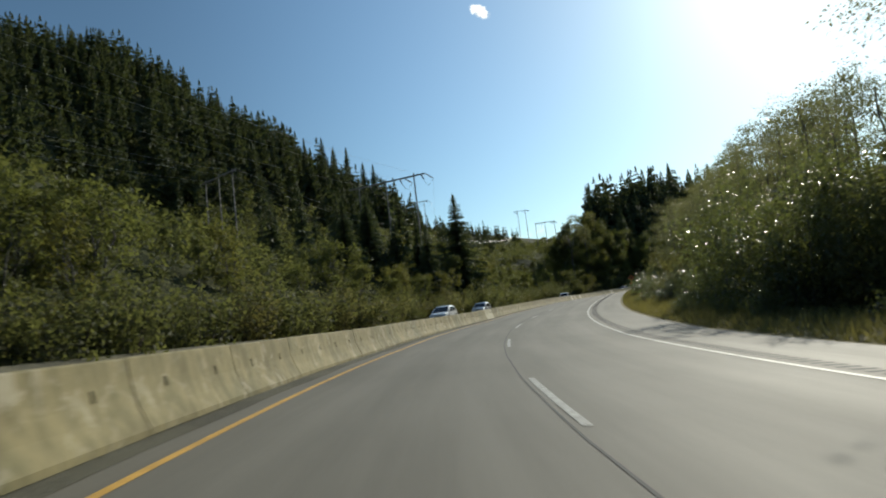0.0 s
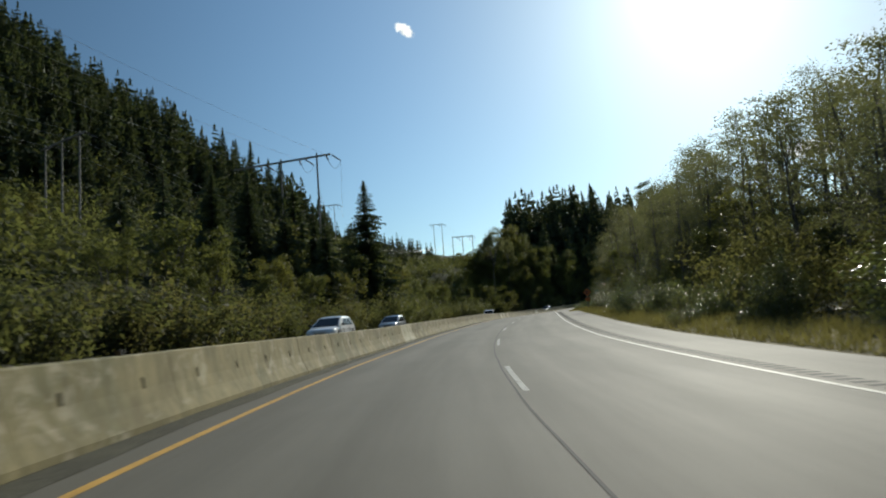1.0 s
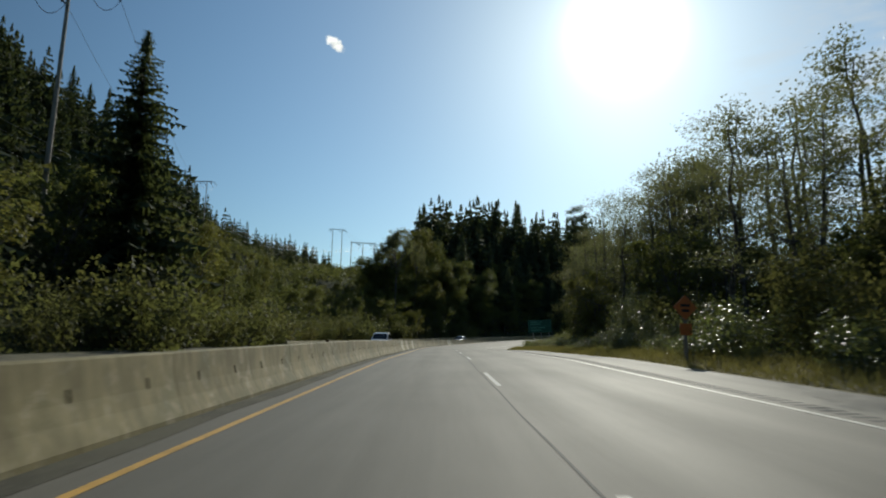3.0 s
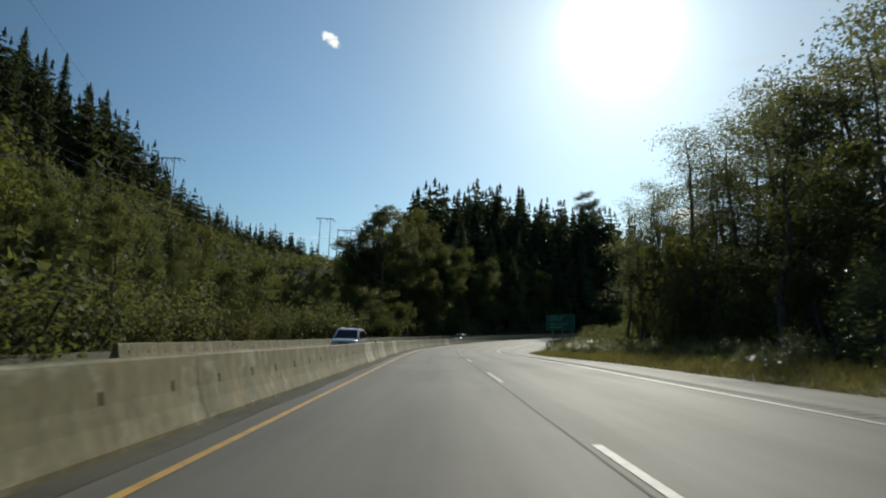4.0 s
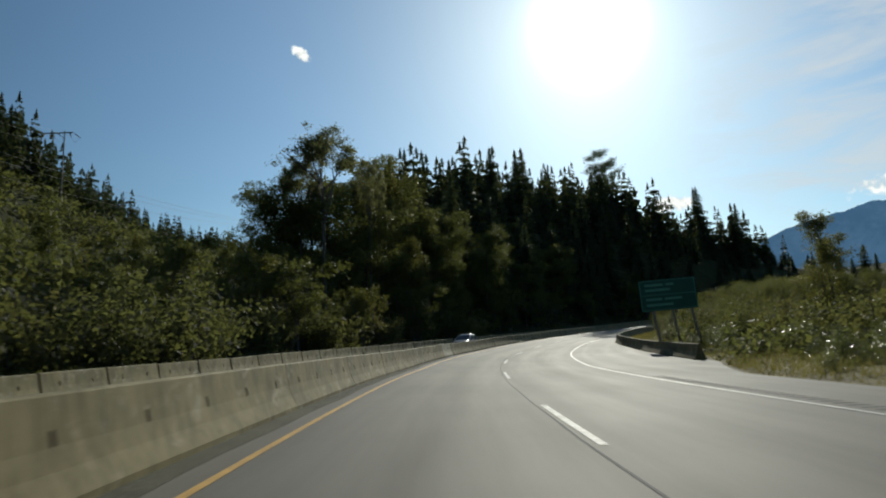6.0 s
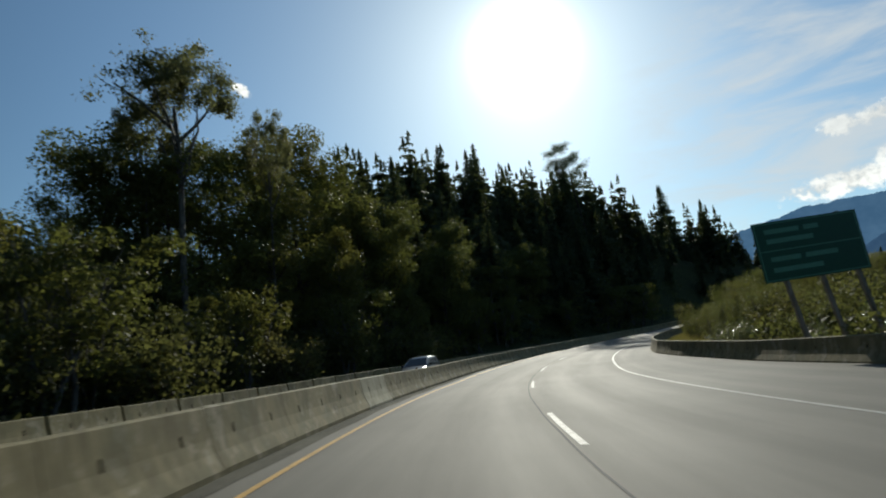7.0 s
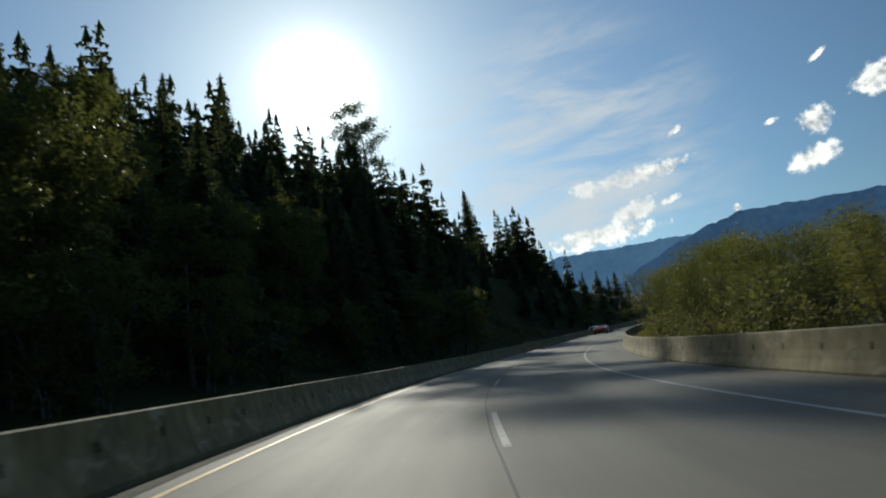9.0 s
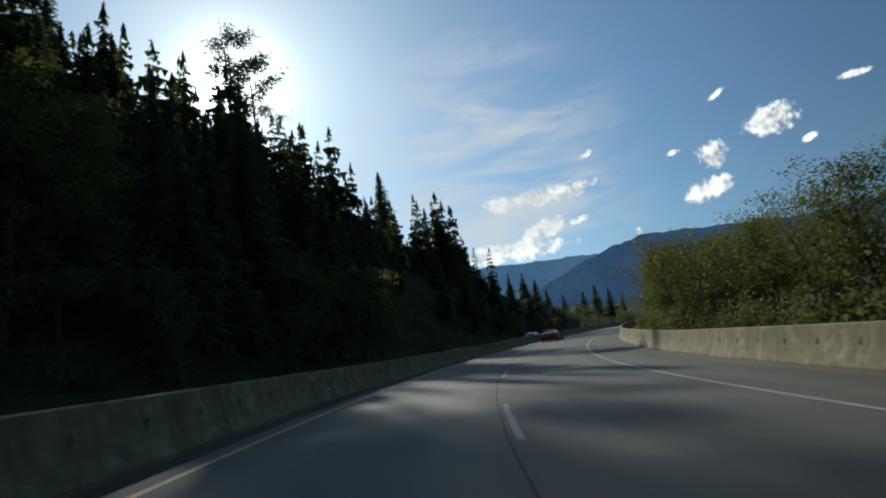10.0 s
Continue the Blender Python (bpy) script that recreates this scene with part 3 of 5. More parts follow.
def build_barriers():
    rng = random.Random(4)
    old, pale = barrier_mesh("concrete_barrier", CONCRETE), barrier_mesh("concrete_barrier", PALE_CONCRETE)
    first = 109.6 + UNIT / 2
    for i in range(-45, 112):
        s = first + i * UNIT
        fresh = i in (0, 2, 5, 21, -23)
        m = road_frame(s, -1.02 + rng.uniform(-0.005, 0.005)) @ pose(0, 0, rng.uniform(-0.008, 0.0), 0, 0, rng.uniform(-0.1, 0.1))
        place_barrier(pale if fresh else old, m, "pale new concrete median barrier unit with two slots" if fresh else "stained concrete median barrier unit with two slots", "median barriers")
    for i in range(0, 66):
        s = 107.0 + i * UNIT
        m = road_frame(s, -9.0, float(other_rise(s))) @ pose(0, 0, rng.uniform(-0.02, 0), 0, 0, rng.uniform(-0.3, 0.3))
        place_barrier(old, m, "grey concrete barrier unit along the oncoming roadside", "roadside barriers")
    s_line = np.array([164.0, 176, 185, 190, 195, 201, 212, 225, 245, 256, 275, 300, 330, 360])
    d_line = np.array([13.5, 13.4, 12.9, 12.2, 11.2, 10.35, 10.05, 9.95, 10.0, 10.2, 10.1, 10.0, 10.0, 10.0])
    s = 165.0
    while s < 345:
        d = float(np.interp(s, s_line, d_line))
        p, q = Vector(road_xyz(s, d)), None
        s2 = s + 2.0
        for _ in range(14):
            q = Vector(road_xyz(s2, float(np.interp(s2, s_line, d_line))))
            s2 += (UNIT - (q - p).length) * 0.8
        along = (q - p).normalized()
        left = Vector((0, 0, 1)).cross(along).normalized()
        m = Matrix((along, left, along.cross(left))).transposed().to_4x4()
        m.translation = (p + q) / 2 - Vector((0, 0, 0.01))
        place_barrier(old, m, "sunlit concrete barrier unit beside the paved shoulder", "shoulder barriers")
        s = s2


build_barriers()


# ---- signs ----
def build_guide_sign():
    """Large green direction board on three timber posts."""
    a, b = Vector((66.7, 174.7, 0)), Vector((70.7, 173.1, 0))
    across = (b - a).normalized()
    foot = (a + b) / 2
    ground = float(ground_z(foot.x, foot.y)[0])
    m = Matrix((across, Vector((0, 0, 1)).cross(across), Vector((0, 0, 1)))).transposed().to_4x4()
    m.translation = (foot.x, foot.y, ground)
    root = new("guide_sign")
    root.matrix_world = m
    tagged(root, "green highway guide sign board on three wooden posts", "road sign")
    low, high = 6.12 - ground, 8.46 - ground
    tilt = Matrix.Translation((0, 0, low)) @ Matrix.Rotation(radians(-2.5), 4, "Y") @ Matrix.Translation((0, 0, -low))
    wide = 2.14

    def leaned(bm):
        bmesh.ops.transform(bm, matrix=tilt, verts=bm.verts)
        return bm

    bm = bmesh.new()
    box(bm, -wide, wide, -0.02, 0.02, low, high, 0.008)
    board = part("board", leaned(bm), SIGN_GREEN, root)
    bm = bmesh.new()
    e0, e1, mid = wide - 0.10, wide - 0.06, low + 1.18
    for x0, x1, z0, z1 in ((-e1, e1, low + 0.05, low + 0.09), (-e1, e1, high - 0.09, high - 0.05), (-e1, -e0, low + 0.09, high - 0.09), (e0, e1, low + 0.09, high - 0.09), (-e0, e0, mid, mid + 0.04)):
        box(bm, x0, x1, -0.026, -0.021, z0, z1)
    part("border", leaned(bm), SIGN_DIMMED, board, "white border and divider")
    for x0, x1, z in ((-1.7, -0.3, 1.86), (-0.1, 0.5, 1.86), (-1.7, 0.2, 1.48), (-1.7, -0.5, 0.78), (-0.3, 1.0, 0.78), (-1.7, 0.3, 0.36)):
        bm = bmesh.new()
        box(bm, x0, x1, -0.026, -0.021, low + z, low + z + 0.18)
        part("lettering_bar", leaned(bm), SIGN_DIMMED, board, "pale bar of lettering")
    for x in (-1.25, 0.2, 1.65):
        bm = bmesh.new()
        box(bm, x - 0.08, x + 0.08, 0.03, 0.19, -0.4, high - 0.1, 0.01)
        bmesh.ops.transform(bm, matrix=Matrix.Translation((0, 0, low)) @ Matrix.Rotation(radians(-8), 4, "Y") @ Matrix.Translation((0, 0, -low)), verts=bm.verts)
        part("post", bm, POLE_WOOD, root)


def build_warning_sign():
    s, d = 81.3, 10.8
    m = road_frame(s, d)
    foot = m.translation
    z = float(ground_z(foot.x, foot.y)[0])
    root = new("warning_sign")
    root.matrix_world = Matrix.Translation((foot.x, foot.y, z)) @ Matrix.Rotation(math.atan2(m[1][0], m[0][0]) - math.pi / 2 + 0.12, 4, "Z")
    tagged(root, "orange diamond warning sign with a tab plate on a post", "road sign")
    mid = 4.0 - z
    bm = bmesh.new()
    box(bm, -0.31, 0.31, -0.012, 0.012, -0.31, 0.31, 0.006)
    bmesh.ops.rotate(bm, verts=bm.verts, matrix=Matrix.Rotation(radians(45), 3, "Y"))
    bmesh.ops.translate(bm, verts=bm.verts, vec=(0, 0, mid))
    board = part("board", bm, SIGN_ORANGE, root)
    for w, dz in ((0.36, 0.07), (0.26, -0.11)):
        bm = bmesh.new()
        box(bm, -w / 2, w / 2, -0.019, -0.0135, mid + dz - 0.045, mid + dz + 0.045)
        part("lettering_bar", bm, BLACK, board, "black bar of lettering")
    bm = bmesh.new()
    box(bm, -0.22, 0.22, -0.012, 0.012, mid - 0.95, mid - 0.55, 0.006)
    part("tab_plate", bm, SIGN_ORANGE, root)
    bm = bmesh.new()
    box(bm, -0.05, 0.05, 0.013, 0.11, -0.4, mid + 0.4, 0.006)
    part("post", bm, POLE_WOOD, root)


def build_markers():
    """Small reflector blocks bolted to the barrier tops."""
    for s in (18.6, 48.6, 78.6, 115.0, 121.0, 151.6, 181.6, 211.6, 241.6):
        m = road_frame(s, -1.02, 0.805)
        root = new("barrier_reflector")
        root.matrix_world = m
        tagged(root, "small dark reflector block on the barrier top", "reflector", "barrier reflectors")
        bm = bmesh.new()
        box(bm, -0.035, 0.035, -0.04, 0.04, 0.0, 0.09, 0.01)
        part("housing", bm, BLACK, root)
        bm = bmesh.new()
        box(bm, -0.041, -0.036, -0.03, 0.03, 0.02, 0.08)
        part("lens", bm, LENS, root)


build_guide_sign()
build_warning_sign()
build_markers()


# ---- power lines ----
def catenary(a, b, sag, n=18):
    a, b = np.array(a, float), np.array(b, float)
    t = np.linspace(0, 1, n)[:, None]
    p = a + (b - a) * t
    p[:, 2] -= 4 * sag * (t * (1 - t))[:, 0]
    return p


def wire(a, b, sag, radius=0.02):
    v, f = tube(catenary(a, b, sag), [radius] * 18, 4)
    tagged(new("power_line_wire", mesh_of("power_line_wire", v, f, WIRE)), "thin grey power line wire strung between poles", "wire", "power line wires", "thing")


def pole_frame(end, along, top, spots, length, r=0.17):
    """A timber frame: poles at spots along a crossarm that starts at end; returns the wires' hanging points."""
    end, along = Vector(end), Vector(along).normalized()
    root = new("power_pole_frame")
    mid = end + along * length / 2
    ground = float(ground_z(mid.x, mid.y)[0])
    root.location = (mid.x, mid.y, ground)
    tagged(root, "tall timber transmission pole frame with crossarm and insulators", "power pole", "transmission poles")
    off = Vector((mid.x, mid.y, ground))
    for u in spots:
        p = end + along * u
        g = float(ground_z(p.x, p.y)[0])
        v, f = tube([Vector((p.x, p.y, g - 0.5)) - off, Vector((p.x, p.y, top + 0.5)) - off], [r * 1.25, r * 0.75], 8)
        child("pole", mesh_of("pole", v, f, POLE_WOOD, True), root)
    turn = math.atan2(along.y, along.x)
    bm = bmesh.new()
    box(bm, -length / 2, length / 2, -0.12, 0.12, -0.16, 0.12, 0.02)
    bmesh.ops.rotate(bm, verts=bm.verts, matrix=Matrix.Rotation(turn, 3, "Z"))
    bmesh.ops.translate(bm, verts=bm.verts, vec=(0, 0, top - ground))
    part("crossarm", bm, POLE_WOOD, root)
    hung = []
    side = Vector((-along.y, along.x, 0))
    last = length - 0.25 if len(spots) == 2 else (spots[1] + spots[2]) / 2
    for u in (0.25, (spots[0] + spots[1]) / 2 - 0.6, last):
        p = Vector((end.x, end.y, top - 0.15)) + along * u
        # a strain string on either side of the arm, and the slack jumper that joins them under it
        ends = []
        for sgn in (-1, 1):
            a = p + along * 0.5 * sgn
            b = a + side * sgn * 1.2 - along * 0.9 + Vector((0, 0, -0.8 if sgn < 0 else -1.1))
            n = 13
            v, f = tube([a.lerp(b, i / (n - 1)) - off for i in range(n)], [0.05 if i % 2 else 0.14 for i in range(n)], 6)
            child("insulator_string", mesh_of("insulator_string", v, f, INSULATOR), root)
            ends.append(b)
        v, f = tube([Vector(q) - off for q in catenary(ends[0], ends[1], 1.3, 9)], [0.03] * 9, 4)
        child("jumper_wire", mesh_of("jumper_wire", v, f, INSULATOR), root)
        hung.append(ends[0])
    return hung


def build_power():
    a = pole_frame((1.8, 119.4, 0), (-7.8, 3.8, 0), 30.1, (2.4, 8.8, 15.2), 17.6)
    b = pole_frame((-36.5, 126.0, 0), (-8.1, 7.4, 0), 37.0, (1.5, 7.0, 12.5), 14.0, 0.16)
    c = pole_frame((4.5, 303.0, 0), (-9.0, 3.0, 0), 61.0, (2.0, 7.5), 9.6)
    d = pole_frame((70.6, 326.1, 0), (-10.4, 2.2, 0), 46.9, (0.3, 5.3, 10.2), 10.6, 0.17)
    e = pole_frame((74.2, 424.7, 0), (-8.7, 1.5, 0), 70.6, (1.6, 7.0), 9.2, 0.2)
    for i in range(3):
        wire(a[i], c[i], 7.0, 0.016)
        wire(d[i], e[i], 1.0, 0.013)
        wire(b[i], d[i], 12.0, 0.016)
        wire(a[i], a[i] + Vector((-110, -190, 26)), 8.0, 0.013)
        wire(b[i], b[i] + Vector((-70, -190, 10)), 8.0, 0.013)
    for x, y, top in ((12.6, 348.6, 56.2),):
        g = float(ground_z(x, y)[0])
        root = new("utility_pole")
        root.location = (x, y, g)
        tagged(root, "single timber utility pole with a short crossarm", "power pole")
        v, f = tube([(0, 0, -0.5), (0, 0, top - g)], [0.2, 0.13], 8)
        child("pole", mesh_of("pole", v, f, POLE_WOOD, True), root)
        bm = bmesh.new()
        box(bm, -1.8, 1.8, -0.1, 0.1, top - g - 1.4, top - g - 1.15, 0.02)
        part("crossarm", bm, POLE_WOOD, root)


build_power()


# ---- plants ----
def conifer_meshes(seed, height, levels, per_level, sprays, spread=0.19, full=0.86):
    """Trunk and crown of a fir of that height: whorls of drooping boughs, closer together and shorter to the top."""
    rng = np.random.default_rng(seed)
    trunk = tube([(0, 0, -0.6), (rng.normal(0, 0.05), rng.normal(0, 0.05), height * 0.5), (0, 0, height * 0.985)], [height * 0.014, height * 0.009, 0.02], 6)
    verts, faces = [], []
    lean = rng.uniform(0, 6.28)
    gappy = rng.uniform(0.75, 1.25, 6)
    for i in range(levels):
        u = 1 - (1 - (i + rng.uniform(0, 0.6)) / levels) ** 1.25
        z = height * (0.10 + 0.885 * u)
        reach = height * spread * (1 - u) ** full * rng.uniform(0.72, 1.15) + 0.22
        n = per_level if u < 0.8 else max(4, per_level - 3)
        for j in range(n):
            if rng.random() < 0.1:
                continue
            w = lean + i * 2.4 + j * 2 * math.pi / n + rng.normal(0, 0.25)
            r = reach * rng.uniform(0.65, 1.12) * gappy[int(w / 1.05) % 6]
            out = np.array([math.cos(w), math.sin(w), 0])
            side = np.array([-math.sin(w), math.cos(w), 0])
            droop = rng.uniform(0.1, 0.45) - 0.35 * max(0, u - 0.6)
            zb = z + rng.normal(0, 0.4 * height / levels * (1 - 0.85 * u))
            for k in range(sprays):
                t0, t1 = k / sprays, (k + 1.25) / sprays
                half = r * (0.36 if sprays > 2 else 0.55) * (1 - 0.6 * t0) / (1 + 0.15 * sprays)
                a = np.array([0, 0, zb]) + out * r * t0 + np.array([0, 0, -droop * r * t0 ** 1.5 + rng.normal(0, 0.05)])
                b = np.array([0, 0, zb]) + out * r * min(t1, 1.05) + np.array([0, 0, -droop * r * min(t1, 1.05) ** 1.5 + rng.normal(0, 0.05)])
                m = (a + b) / 2
                tip = np.array([0, 0, -half * rng.uniform(0.5, 1.5)])
                o = len(verts)
                verts += [a, m + side * half + tip, b, m - side * half + tip]
                faces += [[o, o + 1, o + 2], [o, o + 2, o + 3]]
                if k % 2:
                    verts.append(m + np.array([0, 0, -half * 2.2]))
                    faces.append([o, o + 4, o + 2])
    # the leader: a slender ragged spire
    for k in range(7):
        w = k * 2.4 + lean
        wide, foot = height * rng.uniform(0.010, 0.030), height * rng.uniform(0.84, 0.93)
        o = len(verts)
        verts += [np.array([0, 0, height * rng.uniform(0.975, 1.0)]), np.array([math.cos(w) * wide, math.sin(w) * wide, foot]), np.array([math.cos(w + 1.5) * wide * 0.6, math.sin(w + 1.5) * wide * 0.6, foot + height * 0.02])]
        faces.append([o, o + 1, o + 2])
    return trunk, (verts, faces)


def branching(rng, start, way, length, radius, depth, tubes, tips, up=0.25, fork=3):
    """Grows one limb and its forks; tips collects the twigs' ends."""
    p, d = np.array(start, float), np.array(way, float)
    pts, rad = [p.copy()], [radius]
    for i in range(3):
        d = d + rng.normal(0, 0.16, 3) + np.array([0, 0, up * 0.25])
        d /= np.linalg.norm(d)
        p = p + d * length / 3
        pts.append(p.copy())
        rad.append(radius * (1 - 0.2 * (i + 1)))
        if depth <= 1:
            tips.append((p.copy(), d.copy()))
    tubes.append(tube(pts, rad, 4) if depth > 1 else tube([pts[0], pts[2], pts[3]], [rad[0], rad[2], rad[3]], 3) if depth > 0 else tube(pts[::3], rad[::3], 3))
    if depth <= 0:
        return
    for k in range(fork):
        q = pts[rng.integers(1, 4)]
        w = d + rng.normal(0, 0.62, 3)
        w /= np.linalg.norm(w)
        branching(rng, q, w, length * rng.uniform(0.55, 0.75), rad[-1] * 0.62, depth - 1, tubes, tips, up, fork)


def broadleaf_meshes(seed, height, spread, leaves, leaf, bare=0.35, stems=1, depth=3, bunch=0.55, rise=(0.25, 0.9), tier=0.8, clumps=0):
    """Trunk with limbs, and a loose crown of small leaves round the twigs, of an alder-like tree."""
    rng = np.random.default_rng(seed)
    tubes, tips = [], []
    for k in range(stems):
        base = np.array([rng.normal(0, 0.25), rng.normal(0, 0.25), 0]) if stems > 1 else np.zeros(3)
        lean = rng.normal(0, 0.05 if stems == 1 else 0.13, 3)
        pts = [base + np.array([0, 0, -0.5])]
        n = 7
        for i in range(1, n + 1):
            u = i / n
            pts.append(base + np.array([lean[0] * height * u + rng.normal(0, 0.10), lean[1] * height * u + rng.normal(0, 0.10), height * 0.93 * u]))
        r0 = height * 0.011
        tubes.append(tube(pts, [r0 * (1.25 - 1.1 * i / n) for i in range(n + 1)], 6))
        for i in range(2, n + 1):
            u = i / n
            if u < bare:
                continue
            for j in range(4 if stems == 1 else 3):
                w = rng.uniform(0, 6.28)
                size = spread * (1.0 - 0.55 * abs(u - 0.55) / 0.55) * rng.uniform(0.7, 1.15)
                way = np.array([math.cos(w), math.sin(w), rng.uniform(*rise)])
                branching(rng, np.array(pts[i]) - [0, 0, rng.uniform(0, height / n * 0.8)], way / np.linalg.norm(way), size * 0.62, r0 * (1.15 - u) * 0.55, depth - 2, tubes, tips, 0.3, 3 if stems == 1 else 2)
    where = np.array([t[0] for t in tips])
    if clumps:
        return merge(tubes), clump_leaves(rng, where, leaves, leaf, clumps, bunch, tier, where.mean(0))
    pick = rng.integers(0, len(where), leaves)
    c = where[pick] + np.clip(rng.normal(0, 1, (leaves, 3)), -1.7, 1.7) * np.array([bunch, bunch, bunch * tier])
    return merge(tubes), leaf_quads(rng, c, leaf, 0.25)


def shrub_meshes(seed, height, spread, leaves, leaf, narrow=0.6, lift=0.4):
    """Many thin stems from one root, leafy from near the ground up, with an uneven top."""
    rng = np.random.default_rng(seed)
    tubes, spots = [], []
    for k in range(11):
        w, r = rng.uniform(0, 6.28), spread * math.sqrt(rng.random())
        top = height * rng.uniform(0.55, 1.08) * (1 - 0.35 * (r / spread) ** 2)
        a = np.array([math.cos(w) * r * 0.3, math.sin(w) * r * 0.3, -0.3])
        b = np.array([math.cos(w) * r * 0.8, math.sin(w) * r * 0.8, top * 0.6])
        c = np.array([math.cos(w) * r * 1.1, math.sin(w) * r * 1.1, top])
        tubes.append(tube([a, b, c], [0.03, 0.018, 0.006], 3))
        for i in range(7):
            t = 0.12 + 0.88 * i / 6
            p = (1 - t) ** 2 * a + 2 * t * (1 - t) * b + t * t * c
            spots += [(p, 0.16 + 0.16 * spread * (1 - 0.6 * t))] * 2
    pick = rng.integers(0, len(spots), leaves)
    c = np.array([spots[i][0] for i in pick]) + rng.normal(0, 1, (leaves, 3)) * np.array([spots[i][1] for i in pick])[:, None]
    c[:, 2] = np.maximum(c[:, 2], 0.05)
    stem = np.array([spots[i][0] for i in pick])
    way = unit(c - stem) + unit(c - [0, 0, height * 0.4]) * 0.6 + np.array([0, 0, lift])
    return merge(tubes), leaf_quads(rng, c, leaf, narrow=narrow, out=way, loose=0.75)


def umbrella_meshes(seed, height, reach, leaves, leaf):
    """A tall alder, bare below, whose limbs fan out and carry thin leafy twigs on the outside of a domed open crown."""
    rng = np.random.default_rng(seed)
    tubes, tips = [], []
    fork = np.array([0.2, 0.1, height * 0.58])
    tubes.append(tube([(0, 0, -0.5), (0.15, -0.1, height * 0.3), fork, fork + [0.3, -0.2, height * 0.16]], [height * 0.011, height * 0.009, height * 0.0075, height * 0.005], 6))
    for k in range(7):
        w = k * 0.9 + rng.normal(0, 0.2)
        out = reach * rng.uniform(0.45, 0.85)
        way = np.array([math.cos(w) * out, math.sin(w) * out, height * rng.uniform(0.16, 0.28)])
        size = float(np.linalg.norm(way))
        branching(rng, fork + [0.1, 0, rng.uniform(-0.08, 0.1) * height], way / size, size * 0.66, height * 0.0058, 3, tubes, tips, 0.3, 3)
    where = np.array([t[0] for t in tips])
    mid = np.array([0.2, 0.1, height * 0.66])
    far = np.linalg.norm((where - mid) / [reach, reach, height * 0.3], axis=1)
    where = where[(where[:, 2] > height * 0.58) & (far > np.percentile(far, 30)) & (far < np.percentile(far, 88))]
    rim = np.percentile(far, 88) * 1.12
    tubes = tubes[:1] + [t for t in tubes[1:] if np.linalg.norm((np.array(t[0]) - mid) / [reach, reach, height * 0.3], axis=1).max() < rim]
    spots = where[rng.integers(0, len(where), 620)]
    k = rng.integers(0, len(spots), leaves)
    q = rng.normal(0, 1, (leaves, 3))
    c = spots[k] + q * np.array([0.36, 0.36, 0.16])
    (tv, tf), (cv, cf) = merge(tubes), leaf_quads(rng, c, leaf, out=q * [0.3, 0.3, 1] + [0, 0, 0.6], loose=0.7)
    tall = np.percentile(cv[:, 2], 99)
    tv = np.array(tv, float)
    tv[:, 2] *= height / tall
    cv[:, 2] *= height / tall
    return (tv, tf), (cv, cf)


PLANTS = {}


def prototype(key, meshes, bark, leaf, crown_name):
    (tv, tf), (cv, cf) = meshes
    PLANTS[key] = (mesh_of("trunk", tv, tf, bark, True), mesh_of(crown_name, cv, cf, leaf), crown_name)


def plant(key, name, x, y, scale, label, category, group, turn=0.0, z=None, wide=1.0):
    trunk, crown, crown_name = PLANTS[key]
    root = new(name)
    z = float(ground_z(x, y)[0]) if z is None else z
    root.matrix_world = Matrix.LocRotScale((x, y, z - 0.05), Euler((0, 0, turn)), (scale * wide, scale * wide, scale))
    child("stem" if crown_name == "foliage" else "trunk", trunk, root)
    child(crown_name, crown, root)
    return tagged(root, label, category, group)


for i in range(3):
    prototype("fir%d" % i, conifer_meshes(10 + i, 20.0, 46, 12, 8, (0.22, 0.18, 0.2)[i]), DARK_BARK, CONIFER, "crown")
for i in range(4):
    prototype("alder%d" % i, broadleaf_meshes(20 + i, 15.0, 4.4, 7400, 0.12, 0.22, 1, 3, 0.95, clumps=90), BARK, ALDER, "crown")
for i in range(3):
    prototype("thin%d" % i, broadleaf_meshes(40 + i, 15.0, 3.6, 4300, 0.062, 0.32, 1, 4, 0.42, (0.12, 0.55), 0.4), BARK, THIN_LEAF, "crown")
for i in range(2):
    prototype("young%d" % i, broadleaf_meshes(50 + i, 6.5, 2.6, 3400, 0.10, 0.10, 3, 3, 0.55, clumps=60), BARK, ALDER, "crown")
for i in range(3):
    prototype("shrub%d" % i, shrub_meshes(60 + i, 2.6, 1.6, 1700, 0.092), DARK_BARK, SHRUB, "foliage")
for i in range(2):
    prototype("thicket%d" % i, shrub_meshes(64 + i, 4.0, 2.3, 3900, 0.085), DARK_BARK, SHRUB, "foliage")
for i in range(2):
    prototype("knot%d" % i, shrub_meshes(70 + i, 2.2, 1.3, 3200, 0.05, 0.75, 2.0), BARK, GLOSSY, "foliage")
prototype("gloss0", shrub_meshes(77, 6.0, 2.2, 7600, 0.064, 0.7, 1.8), BARK, GLOSSY, "foliage")
prototype("bare0", broadleaf_meshes(80, 15.0, 2.6, 420, 0.08, 0.3, 1, 3, 0.4), BARK, THIN_LEAF, "crown")
prototype("pine0", broadleaf_meshes(82, 15.0, 3.4, 5000, 0.09, 0.58, 1, 3, 0.36, (0.05, 0.4), 0.5), DARK_BARK, CONIFER, "crown")

for i in range(2):
    prototype("umbrella%d" % i, umbrella_meshes(84 + i, 25.0, 6.4, 11000, 0.135), BARK, THIN_LEAF, "crown")
for i in range(2):
    prototype("fine%d" % i, broadleaf_meshes(55 + i, 6.5, 2.4, 4600, 0.072, 0.08, 3, 3, 0.36), BARK, ALDER, "crown")

